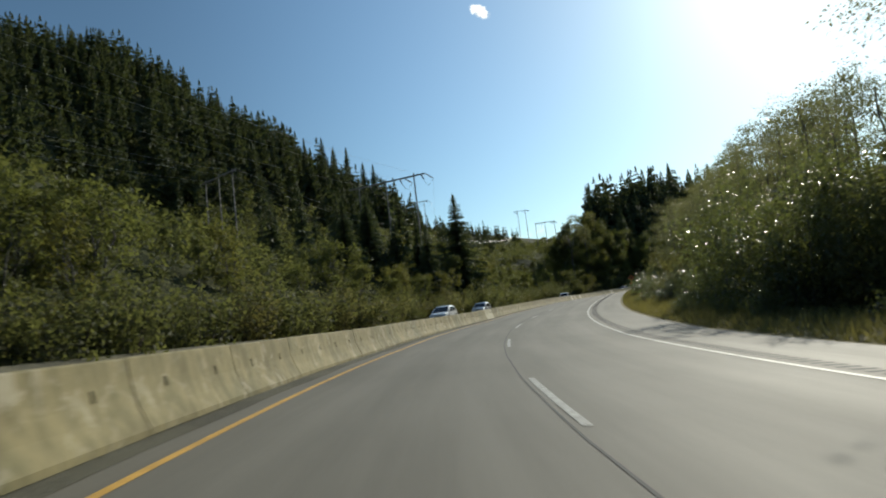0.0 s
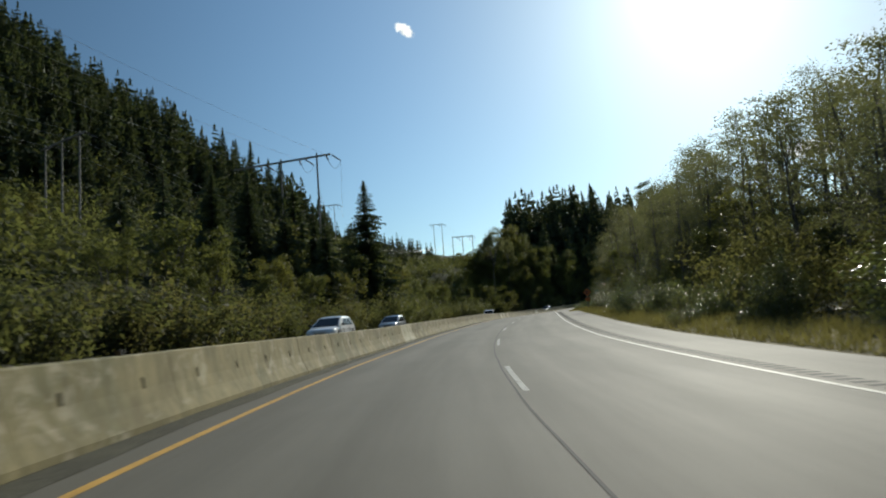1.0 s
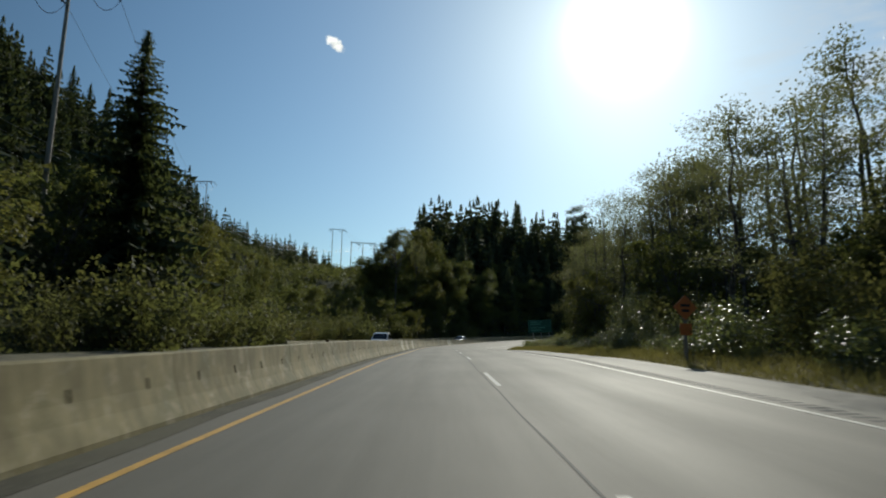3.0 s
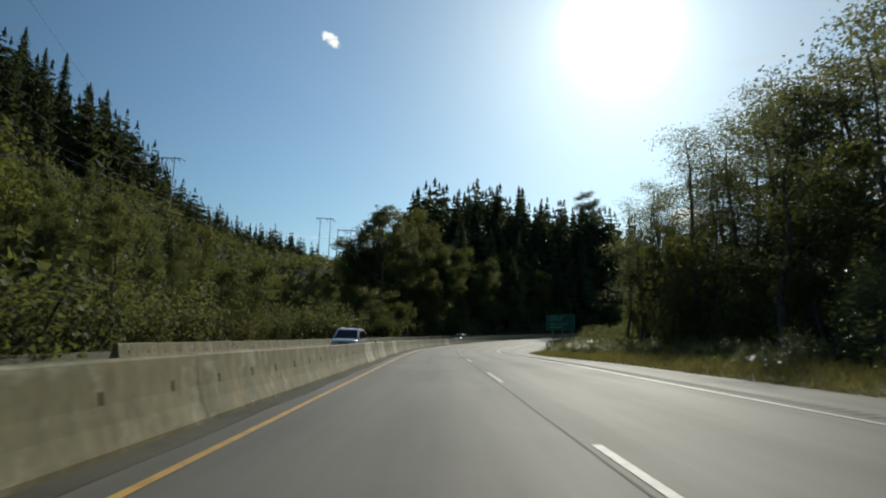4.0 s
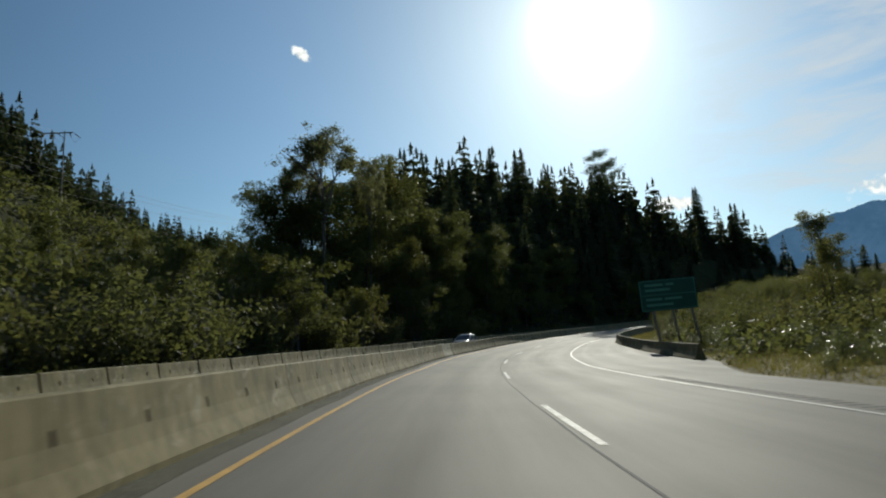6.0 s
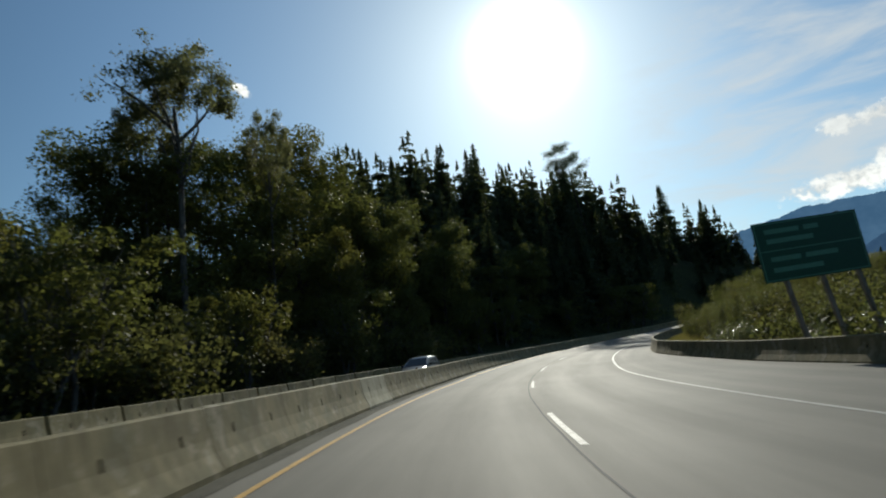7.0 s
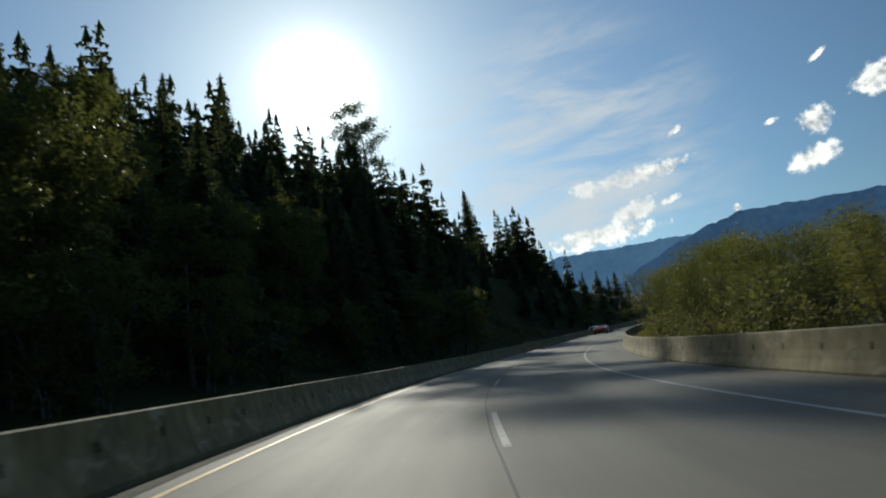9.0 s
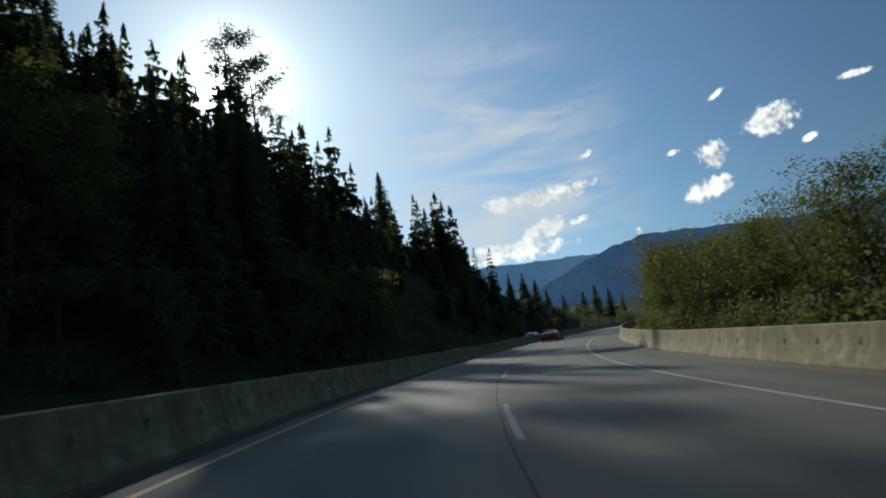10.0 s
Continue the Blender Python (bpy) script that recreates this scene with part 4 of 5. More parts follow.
for i in range(3):
    prototype("grand%d" % i, broadleaf_meshes(160 + i, 22.0, 6.6, 13000, 0.15, 0.16, 1, 3, 1.45, clumps=110), DARK_BARK, ALDER, "crown")
# leaner models for plants deep in the woods
for i in range(3):
    prototype("fir_deep%d" % i, conifer_meshes(110 + i, 20.0, 32, 7, 3, (0.22, 0.18, 0.2)[i]), DARK_BARK, CONIFER, "crown")
for i in range(4):
    prototype("alder_deep%d" % i, broadleaf_meshes(120 + i, 15.0, 4.4, 2900, 0.19, 0.2, 1, 2, 1.1, clumps=60), BARK, ALDER, "crown")
for i in range(3):
    prototype("thin_deep%d" % i, broadleaf_meshes(130 + i, 15.0, 3.6, 1900, 0.105, 0.32, 1, 3, 0.45, (0.12, 0.55), 0.4), BARK, THIN_LEAF, "crown")
for i in range(2):
    prototype("young_deep%d" % i, broadleaf_meshes(150 + i, 6.5, 2.6, 1400, 0.155, 0.12, 3, 2, 0.7, clumps=36), BARK, ALDER, "crown")
    prototype("fine_deep%d" % i, broadleaf_meshes(155 + i, 6.5, 2.4, 2200, 0.10, 0.1, 3, 2, 0.45), BARK, ALDER, "crown")

PICK = random.Random(11)


def scatter(kinds, name, count, s_range, d_range, height, native, label, category, group, gap=1.5, wide=(0.85, 1.25), keep=None):
    """Plants count of a kind between arc lengths and offsets, none too near one another; height is a range or a function of s and d."""
    done, tries = [], 0
    while len(done) < count and tries < count * 30:
        tries += 1
        s, d = PICK.uniform(*s_range), PICK.uniform(*d_range)
        if -12.5 < d < float(shoulder(s)) + 1.4:
            continue
        x, y, _ = road_xyz(s, d)
        if any((x - a) ** 2 + (y - b) ** 2 < gap * gap for a, b in done):
            continue
        done.append((x, y))
        h = height(s, d) * PICK.uniform(0.82, 1.05) if callable(height) else PICK.uniform(*height)
        key = PICK.choice(kinds)
        if (d < -24 or d > 25 or s > 300) and key[:-1] + "_deep" + key[-1] in PLANTS:
            key = key[:-1] + "_deep" + key[-1]
        turn, girth = PICK.uniform(0, 6.28), PICK.uniform(*wide)
        if keep is None or keep(x, y):
            plant(key, name, float(x), float(y), h / native, label, category, group, turn, wide=girth)


FIRS, ALDERS, THINS, YOUNGS, SHRUBS, KNOTS_, FINES = ["fir0", "fir1", "fir2"], ["alder%d" % i for i in range(4)], ["thin%d" % i for i in range(3)], ["young0", "young1"], ["shrub0", "shrub1", "shrub2"], ["knot0", "knot1"], ["fine0", "fine1"]


def build_near_plants():
    # the single tall fir on the left bank, and a few beside it
    for x, y, top, key in ((6.4, 114.3, 24.6, "fir0"), (-1.0, 108.0, 20.0, "fir1"), (0.5, 101.0, 17.0, "fir2"), (4.0, 122.0, 19.0, "fir1"), (-12.0, 96.0, 22.0, "fir0"), (-9.0, 104.0, 24.0, "fir2")):
        z = float(ground_z(x, y)[0])
        plant(key, "fir_tree", x, y, (top - z) / 20.0, "dark green fir tree standing tall on the bank", "tree", "bank firs", x, z, 1.3)
    scatter(SHRUBS, "shrub", 120, (-12, 225), (-17, -11.9), (2.2, 4.4), 2.6, "leafy olive green shrub at the foot of the bank", "shrub", "bank shrubs", gap=1.7)
    scatter(YOUNGS, "young_alder", 62, (-8, 235), (-27, -16.5), (4.0, 8.0), 6.5, "young alder with yellowish green leaves on the bank", "tree", "bank alders", gap=2.6)
    scatter(ALDERS, "alder_tree", 40, (0, 150), (-46, -23), lambda s, d: float(np.interp(s, [0, 15, 90, 115, 150], [7.5, 5, 5, 9.5, 8])), 15.0, "broad alder tree with green leaves on the hillside", "tree", "hillside alders", gap=4.5)
    scatter(FIRS, "fir_tree", 22, (84, 128), (-62, -26), (8, 15), 20.0, "dark green fir tree on the hillside", "tree", "hillside firs", gap=4.0)
    scatter(ALDERS, "alder_tree", 34, (118, 180), (-66, -27), (4.5, 9), 15.0, "rounded alder tree on the brushy hillside", "tree", "brushy slope alders", gap=4.0)
    scatter(FIRS, "fir_tree", 12, (120, 180), (-75, -40), (5, 10), 20.0, "small dark fir tree on the brushy hillside", "tree", "brushy slope firs", gap=5.0, wide=(1.1, 1.5))
    # tall loose alders above the bend, and the dense leafy wall below them
    for x, y, top, key, wide in ((47.6, 200.6, 28.6, "umbrella0", 0.9), (45.4, 202.6, 25.6, "umbrella1", 0.42), (54.7, 209.6, 28.2, "umbrella1", 0.4)):
        z = float(ground_z(x, y)[0])
        plant(key, "tall_alder", x, y, (top - z) / 25.0, "tall sparse alder with a domed open crown over the bend", "tree", "tall alders", x, z, wide * 25.0 / (top - z))
    for x, y, top in ((95.0, 180.5, 17.0), (91.0, 178.8, 12.5), (99.0, 184.0, 15.0)):
        z = float(ground_z(x, y)[0])
        plant("alder1", "alder_tree", x, y, (top - z) / 15.0, "dark leafy alder standing over the grassy bank", "tree", "bank top alders", x, z, 1.0)
    for x, y, top, key in ((81.6, 234.5, 25.2, "grand1"), (69.2, 228.0, 26.5, "grand0"), (68.4, 222.5, 21.5, "grand1"), (84.0, 238.5, 24.0, "grand2"), (105.0, 251.0, 25.5, "grand0"), (108.5, 254.0, 26.5, "grand2"), (63.0, 229.5, 35.2, "grand0"), (66.5, 231.5, 30.0, "grand1"), (41.5, 200.8, 17.8, "grand2"), (43.0, 202.4, 23.0, "grand0"), (47.0, 204.0, 24.4, "grand2"), (51.5, 209.0, 25.6, "grand1"), (56.5, 217.0, 28.0, "grand0"), (60.0, 223.0, 29.0, "grand2"), (42.5, 204.5, 19.0, "grand1"), (45.5, 206.0, 21.0, "grand0"), (49.5, 208.5, 22.0, "grand0"), (44.5, 200.8, 14.5, "grand0"), (54.0, 212.0, 23.0, "grand0"), (72.0, 234.0, 28.0, "grand0"), (78.3, 229.6, 20.5, "grand0")):
        z = float(ground_z(x, y)[0])
        plant(key, "alder_tree", x, y, (top - z) / 22.0, "dense rounded alder tree on the outside of the bend", "tree", "rounded alders", x, z, 1.25)
    scatter(ALDERS, "alder_tree", 40, (178, 262), (-40, -15), lambda s, d: float(np.interp(s, [178, 190, 196, 204, 262], [5, 5.5, 8, 13.5, 14.5])), 15.0, "dense leafy alder tree above the bend", "tree", "bend alders", gap=3.6)
    scatter(YOUNGS, "young_alder", 34, (170, 300), (-20, -13), (4.5, 8.5), 6.5, "young alder with dark leaves behind the barrier", "tree", "bend young alders", gap=2.6)
    for x, y, top, key in ((79.0, 243.0, 38.5, "fir1"),  (147.0, 290.0, 55.0, "fir2"), (113.0, 296.0, 63.5, "fir0"), (122.5, 294.0, 63.0, "fir2"), (127.8, 308.2, 68.0, "fir1"),
                           (208.7, 318.6, 62.5, "fir1"), (214.7, 323.5, 64.5, "fir0"), (237.3, 326.8, 59.5, "fir2"), (104.9, 342.3, 61.0, "fir1"), (116.4, 332.2, 67.0, "fir0")):
        z = float(ground_z(x, y)[0])
        plant(key, "fir_tree", x, y, (top - z) / 20.0, "tall dark fir tree on the ridge against the sky", "tree", "ridge firs", x, z, 1.0)
    for x, y, top, key in ((-47, 318, 104, "fir0"), (-42, 323, 100, "fir2"), (-35, 320, 98, "fir1"), (-27, 320, 89, "fir0"), (-22, 322, 88, "fir2"), (-17, 320, 78.5, "fir1"), (-12.5, 318, 73.0, "fir0"), (-55, 312, 103, "fir1"), (-38, 314, 84, "fir2"), (-24, 312, 74, "fir1")):
        z = float(ground_z(x, y)[0])
        plant(key, "fir_tree", x, y, (top - z) / 20.0, "large dark fir tree high on the hillside", "tree", "hilltop firs", x, z, 0.9)
    plant("alder3", "alder_tree", -31.0, 306.0, 1.1, "large yellow green alder tree high on the hillside", "tree", "", 1.0)
    for x, y, top in ((147.8, 292.6, 64.8), (153.2, 292.0, 62.0)):
        z = float(ground_z(x, y)[0])
        plant("pine0", "pine_tree", x, y, (top - z) / 15.0, "dark broad topped pine tree standing out on the ridge", "tree", "ridge pines", x, z, 1.1)
    scatter(FIRS, "fir_tree", 112, (236, 352), (-75, -17), lambda s, d: float(np.interp(s, [236, 295, 312, 352], [20.5, 20, 13.8, 9.5])), 20.0, "tall dark fir tree on the steep slope", "tree", "slope firs", gap=3.6, keep=lambda x, y: x - 13 > 0.3 * (y - 68))
    # right of the road
    scatter(KNOTS_, "broadleaf_shrub", 46, (-2, 112), (11.8, 15.0), (0.9, 2.6), 2.2, "shrub with pale glossy leaves beside the grass verge", "shrub", "verge shrubs", gap=1.5)
    scatter(["thicket0", "thicket1"], "shrub", 34, (-2, 126), (15.0, 21.0), (2.4, 4.8), 4.0, "leafy green shrub in front of the alders", "shrub", "verge thicket", gap=2.0)
    scatter(THINS, "alder_tree", 96, (4, 134), (16.5, 38.0), lambda s, d: d * float(np.interp(s, [0, 60, 90, 130], [0.44, 0.56, 0.69, 0.74])), 15.0, "tall slender alder with thin grey green leaves", "tree", "verge alders", gap=2.1, wide=(0.9, 1.3))
    scatter(KNOTS_, "broadleaf_shrub", 30, (112, 152), (11.8, 15.5), (0.7, 1.5), 2.2, "low shrub with pale glossy leaves in the verge grass", "shrub", "low verge shrubs", gap=1.1)
    scatter(THINS, "alder_tree", 20, (122, 141), (19.0, 34.0), lambda s, d: 0.78 * d, 15.0, "slender open alder at the wood's edge", "tree", "wood edge tall alders", gap=2.4)
    for s, d, h, key in ((6.0, 17.5, 12.5, "thin1"), (-1.0, 18.0, 13.0, "thin2")):
        x, y, _ = road_xyz(s, d)
        plant(key, "alder_tree", float(x), float(y), h / 15.0, "tall slender alder leaning towards the road", "tree", "leaning alders", s, None, 1.2)
    scatter(YOUNGS, "young_alder", 34, (2, 100), (20.0, 40.0), (4.0, 8.0), 6.5, "young leafy alder among the slender trunks", "tree", "understory alders", gap=2.6)
    scatter(ALDERS, "alder_tree", 20, (122, 150), (27.0, 48.0), (7.0, 11.0), 15.0, "dark leafy alder deep in the wood", "tree", "deep wood alders", gap=3.0)
    for x, y, top, key in ((66.3, 153.5, 12.0, "alder0"), (68.5, 152.2, 15.0, "alder2"), (66.5, 147.5, 15.5, "thin0"), (70.5, 150.0, 17.0, "thin1"), (68.0, 146.0, 17.5, "alder1"), (64.8, 150.0, 9.5, "alder3")):
        z = float(ground_z(x, y)[0])
        plant(key, "alder_tree", x, y, (top - z) / 15.0, "leafy alder where the wood meets the grassy bank", "tree", "wood end alders", x, z, 1.0)
    for x, y, top in ((55.1, 138.6, 17.6), (56.4, 137.6, 17.2), (54.6, 136.0, 16.0)):
        z = float(ground_z(x, y)[0])
        plant("bare0", "bare_alder", x, y, (top - z) / 15.0, "bare alder with few leaves at the wood's edge", "tree", "bare alders", x, z, 0.8)
    scatter(YOUNGS, "young_alder", 34, (98, 140), (17.5, 34.0), (4.5, 9), 6.5, "young leafy alder at the wood's edge", "tree", "wood edge alders", gap=2.6)
    scatter(KNOTS_, "broadleaf_shrub", 24, (140, 225), (14.6, 22.0), (1.0, 1.9), 2.2, "low pale shrub on the grassy bank", "shrub", "bank low shrubs", gap=1.8)
    scatter(SHRUBS, "shrub", 60, (150, 228), (17.0, 44.0), (2.0, 3.4), 2.6, "leafy shrub on the grassy bank by the sign", "shrub", "sign shrubs", gap=2.6)
    scatter(FINES, "young_alder", 22, (208, 229), (12.6, 24.0), (2.2, 3.6), 6.5, "low leafy alder bush behind the shoulder barrier", "tree", "low barrier alders", gap=2.0)
    scatter(FINES, "young_alder", 70, (229, 330), (12.4, 26.0), lambda s, d: float(np.interp(s, [229, 238, 247, 258, 330], [3.0, 3.6, 5.6, 6.4, 6.4])), 6.5, "young leafy alder crowding behind the barrier", "tree", "barrier alders", gap=1.9, wide=(0.9, 1.4))
    for x, y, top, key in ((323.4, 366.2, 46.0, "fir0"), (327.8, 360.0, 47.0, "fir1"), (331.8, 355.7, 44.0, "fir2"), (337.4, 346.8, 48.0, "fir0"), (340.8, 343.7, 43.0, "fir1"), (334.0, 351.0, 42.0, "fir2"), (345.0, 338.0, 40.0, "fir2"), (350.6, 331.1, 40.4, "fir1"), (353.4, 326.6, 43.0, "fir0"), (357.3, 322.0, 40.5, "fir2"), (362.0, 318.0, 38.0, "fir1"), (318.0, 372.0, 45.0, "fir2")):
        z = float(ground_z(x, y)[0])
        plant(key, "fir_tree", x, y, (top - z) / 20.0, "dark pointed fir tree in the valley beyond the bend", "tree", "valley firs", x, z, 1.3)
    scatter(FIRS, "fir_tree", 34, (343, 402), (-44, -15), (4.5, 8.0), 20.0, "low dark fir tree on the slope beyond the bend", "tree", "low slope firs", gap=2.6, wide=(1.1, 1.5))
    scatter(FIRS, "fir_tree", 20, (380, 460), (14, 60), (7, 12), 20.0, "small dark fir tree beyond the bend", "tree", "far valley firs", gap=4.0)
    scatter(YOUNGS, "young_alder", 26, (345, 440), (-24, -12.5), (2.4, 4.4), 6.5, "low green alder beside the far road", "tree", "far road alders", gap=2.6, wide=(1.2, 1.6))
    scatter(SHRUBS, "shrub", 50, (226, 330), (12.4, 14.4), (1.3, 2.4), 2.6, "leafy shrub filling the gap behind the barrier", "shrub", "barrier shrubs", gap=1.4)
    scatter(["gloss0"], "broadleaf_shrub", 6, (9, 27), (13.4, 17.5), (4.2, 7.0), 6.0, "tall bush whose pale glossy leaves glint in the sun", "shrub", "glinting bushes", gap=1.8)
    scatter(["gloss0"], "broadleaf_shrub", 9, (28, 108), (13.0, 16.5), (2.4, 4.2), 6.0, "bush whose pale glossy leaves glint in the sun", "shrub", "low glinting bushes", gap=3.5)
    scatter(ALDERS, "alder_tree", 46, (40, 150), (40.0, 74.0), (7.0, 11.5), 15.0, "dark leafy alder far back in the wood", "tree", "back wood alders", gap=4.0)
    for x, y, h, key in ((52.0, 133.0, 12.0, "thin0"), (55.5, 134.5, 14.0, "thin1"), (58.5, 139.5, 14.5, "thin2"), (61.0, 137.0, 15.0, "thin0"), (57.0, 131.0, 14.0, "thin2"), (63.5, 142.0, 13.0, "thin1"), (60.0, 133.0, 15.0, "thin1"), (64.0, 137.5, 14.0, "thin2")):
        plant(key, "alder_tree", x, y, h / 15.0, "slender alder with fine grey green leaves at the wood's end", "tree", "wood end slender alders", x, None, 1.15)
    for x, y, h in ((54.5, 131.0, 6.5), (58.0, 135.0, 7.5), (61.0, 141.0, 7.0), (64.0, 140.0, 8.0), (59.0, 129.0, 8.0), (66.0, 144.0, 7.0), (68.0, 139.0, 8.5)):
        plant("young%d" % (int(x) % 2), "young_alder", x, y, h / 6.5, "leafy young alder filling the wood's end", "tree", "wood end young alders", y, None, 1.2)
    for k in range(18):
        az, far = radians(40 + 3.4 * (k % 6) + k * 0.2), 56 + 11 * (k // 6) + 2.5 * (k % 2)
        plant("alder_deep%d" % (k % 4), "alder_tree", 6 + far * math.sin(az), 45 + far * math.cos(az), 0.58 + 0.05 * (k % 3), "dark leafy alder deep in the wood", "tree", "wood depth alders", k * 1.3, None, 1.25)
    scatter(KNOTS_, "broadleaf_shrub", 22, (0, 110), (11.4, 12.8), (0.6, 1.4), 2.2, "low shrub with pale glossy leaves at the edge of the grass", "shrub", "grass edge shrubs", gap=1.4)


build_near_plants()


def build_far_woods():
    """Forest on the high slopes: joined low conifers, past counting."""
    rng = np.random.default_rng(5)
    kinds = []
    for i in range(5):
        (tv, tf), (cv, cf) = conifer_meshes(90 + i, 20.0, 14, 6, 2, 0.175 + 0.03 * (i % 3), 0.86)
        kinds.append((np.array(cv), cf))
    allv, allf, base = [], [], 0

    def stand(count, x_range, y_range, h_range, keep, slope=True):
        nonlocal base
        x, y = rng.uniform(*x_range, count), rng.uniform(*y_range, count)
        s, d = nearest(x, y)
        z = ground_z(x, y)
        for i in range(count):
            # the cleared strip under the power lines stays open
            off = x[i] * 0.955 - (y[i] - 121.0) * 0.297
            # so does the foot of the slope below the second pole frame
            if slope and -62 < x[i] < -12 and 40 < y[i] < 132:
                continue
            if (slope and d[i] > -34) or (slope and -16 < off < 16 and y[i] > 90) or not keep(x[i], y[i], z[i], d[i]):
                continue
            cv, cf = kinds[rng.integers(0, 5)]
            h = rng.uniform(*h_range) / 20.0
            w = rng.uniform(0, 6.28)
            c, sn = math.cos(w) * h, math.sin(w) * h
            v = np.empty_like(cv)
            v[:, 0] = cv[:, 0] * c - cv[:, 1] * sn + x[i]
            v[:, 1] = cv[:, 0] * sn + cv[:, 1] * c + y[i]
            v[:, 2] = cv[:, 2] * h + z[i] - 0.6
            allv.append(v)
            allf.extend([[q + base for q in f] for f in cf])
            base += len(v)

    stand(2300, (-260, 0), (40, 420), (12, 22), lambda x, y, z, d: z > 36 - 10 * rng.random() and not (x > -22 and z < 44))
    stand(70, (-75, -8), (235, 325), (19, 26), lambda x, y, z, d: z > 40)
    stand(260, (-20, 110), (300, 560), (8, 15), lambda x, y, z, d: not (x > 46 and y < 430) and not 0.155 < (x - 9.5) / (y - 56.5) < 0.285)
    stand(330, (80, 175), (255, 420), (19, 30), lambda x, y, z, d: z > 22 and x > 0.255 * y + 6 and x - 94 < 0.36 * (y - 217))
    stand(560, (92, 215), (255, 420), (15, 23.5), lambda x, y, z, d: z > 22 and x - 94 > 0.36 * (y - 217))
    stand(120, (205, 240), (290, 420), (11, 17), lambda x, y, z, d: z > 22)
    stand(260, (240, 620), (180, 560), (8, 15), lambda x, y, z, d: d < -70 or d > 45, False)
    stand(220, (70, 420), (-60, 190), (9, 16), lambda x, y, z, d: d > 46, False)
    ob = new("hillside_forest", mesh_of("hillside_forest", np.concatenate(allv), allf, FAR_CONIFER))
    tagged(ob, "dense dark conifer forest covering the mountainside", "forest", kind="stuff")


def build_brush():
    """Leafy undergrowth that covers the banks and clearings between the plants."""
    rng = np.random.default_rng(6)
    centres, sizes, ways = [], [], []

    def clumps(count, s_range, d_range, radius, leaves, leaf, high):
        s, d = rng.uniform(*s_range, count), rng.uniform(*d_range, count)
        p = road_xyz(s, d)
        z = ground_z(p[:, 0], p[:, 1])
        for i in range(count):
            r = radius * rng.uniform(0.6, 1.5)
            q = rng.normal(0, 1, (leaves, 3))
            q /= np.linalg.norm(q, axis=1)[:, None]
            q *= rng.uniform(0.55, 1.05, (leaves, 1)) * r
            q[:, 2] = np.abs(q[:, 2]) * high + rng.uniform(-0.1, 0.2, leaves)
            centres.append(q + [p[i, 0], p[i, 1], z[i]])
            ways.append(unit(q) + [0, 0, 0.35])
            sizes.append(np.full(leaves, leaf))

    clumps(420, (-10, 240), (-30, -15), 1.3, 170, 0.13, 1.2)
    clumps(900, (-10, 240), (-85, -26), 2.4, 110, 0.30, 1.2)
    clumps(260, (-5, 110), (-62, -20), 1.9, 120, 0.22, 1.3)
    clumps(520, (80, 285), (-230, -70), 3.4, 70, 0.6, 0.9)
    clumps(200, (0, 150), (17, 42), 1.4, 130, 0.13, 1.0)
    clumps(180, (150, 330), (14.5, 60), 1.6, 130, 0.17, 0.9)
    clumps(160, (230, 330), (-45, -13), 1.8, 110, 0.22, 1.1)
    # brush and small broadleaf trees over the open hillside under the lines
    for count, x_range, y_range, radius, leaves, leaf, high in ((1000, (-75, 30), (95, 310), 2.6, 80, 0.38, 1.3), (300, (-90, -25), (40, 200), 3.0, 110, 0.40, 1.7), (300, (-20, 100), (290, 420), 3.0, 60, 0.6, 0.8)):
        x, y = rng.uniform(*x_range, count), rng.uniform(*y_range, count)
        _, off = nearest(x, y)
        z = ground_z(x, y)
        for i in np.nonzero(off < -22)[0]:
            r = radius * rng.uniform(0.6, 1.4)
            q = rng.normal(0, 1, (leaves, 3))
            q *= (rng.uniform(0.55, 1.05, leaves) * r / np.linalg.norm(q, axis=1))[:, None]
            q[:, 2] = np.abs(q[:, 2]) * high
            centres.append(q + [x[i], y[i], z[i]])
            ways.append(unit(q) + [0, 0, 0.35])
            sizes.append(np.full(leaves, leaf))
    c, sz = np.concatenate(centres), np.concatenate(sizes)
    v, f = leaf_quads(rng, c, sz, out=np.concatenate(ways), loose=0.6)
    ob = new("undergrowth", mesh_of("undergrowth", v, f, BUSH))
    tagged(ob, "tangled green and brown undergrowth covering the banks", "undergrowth", kind="stuff")


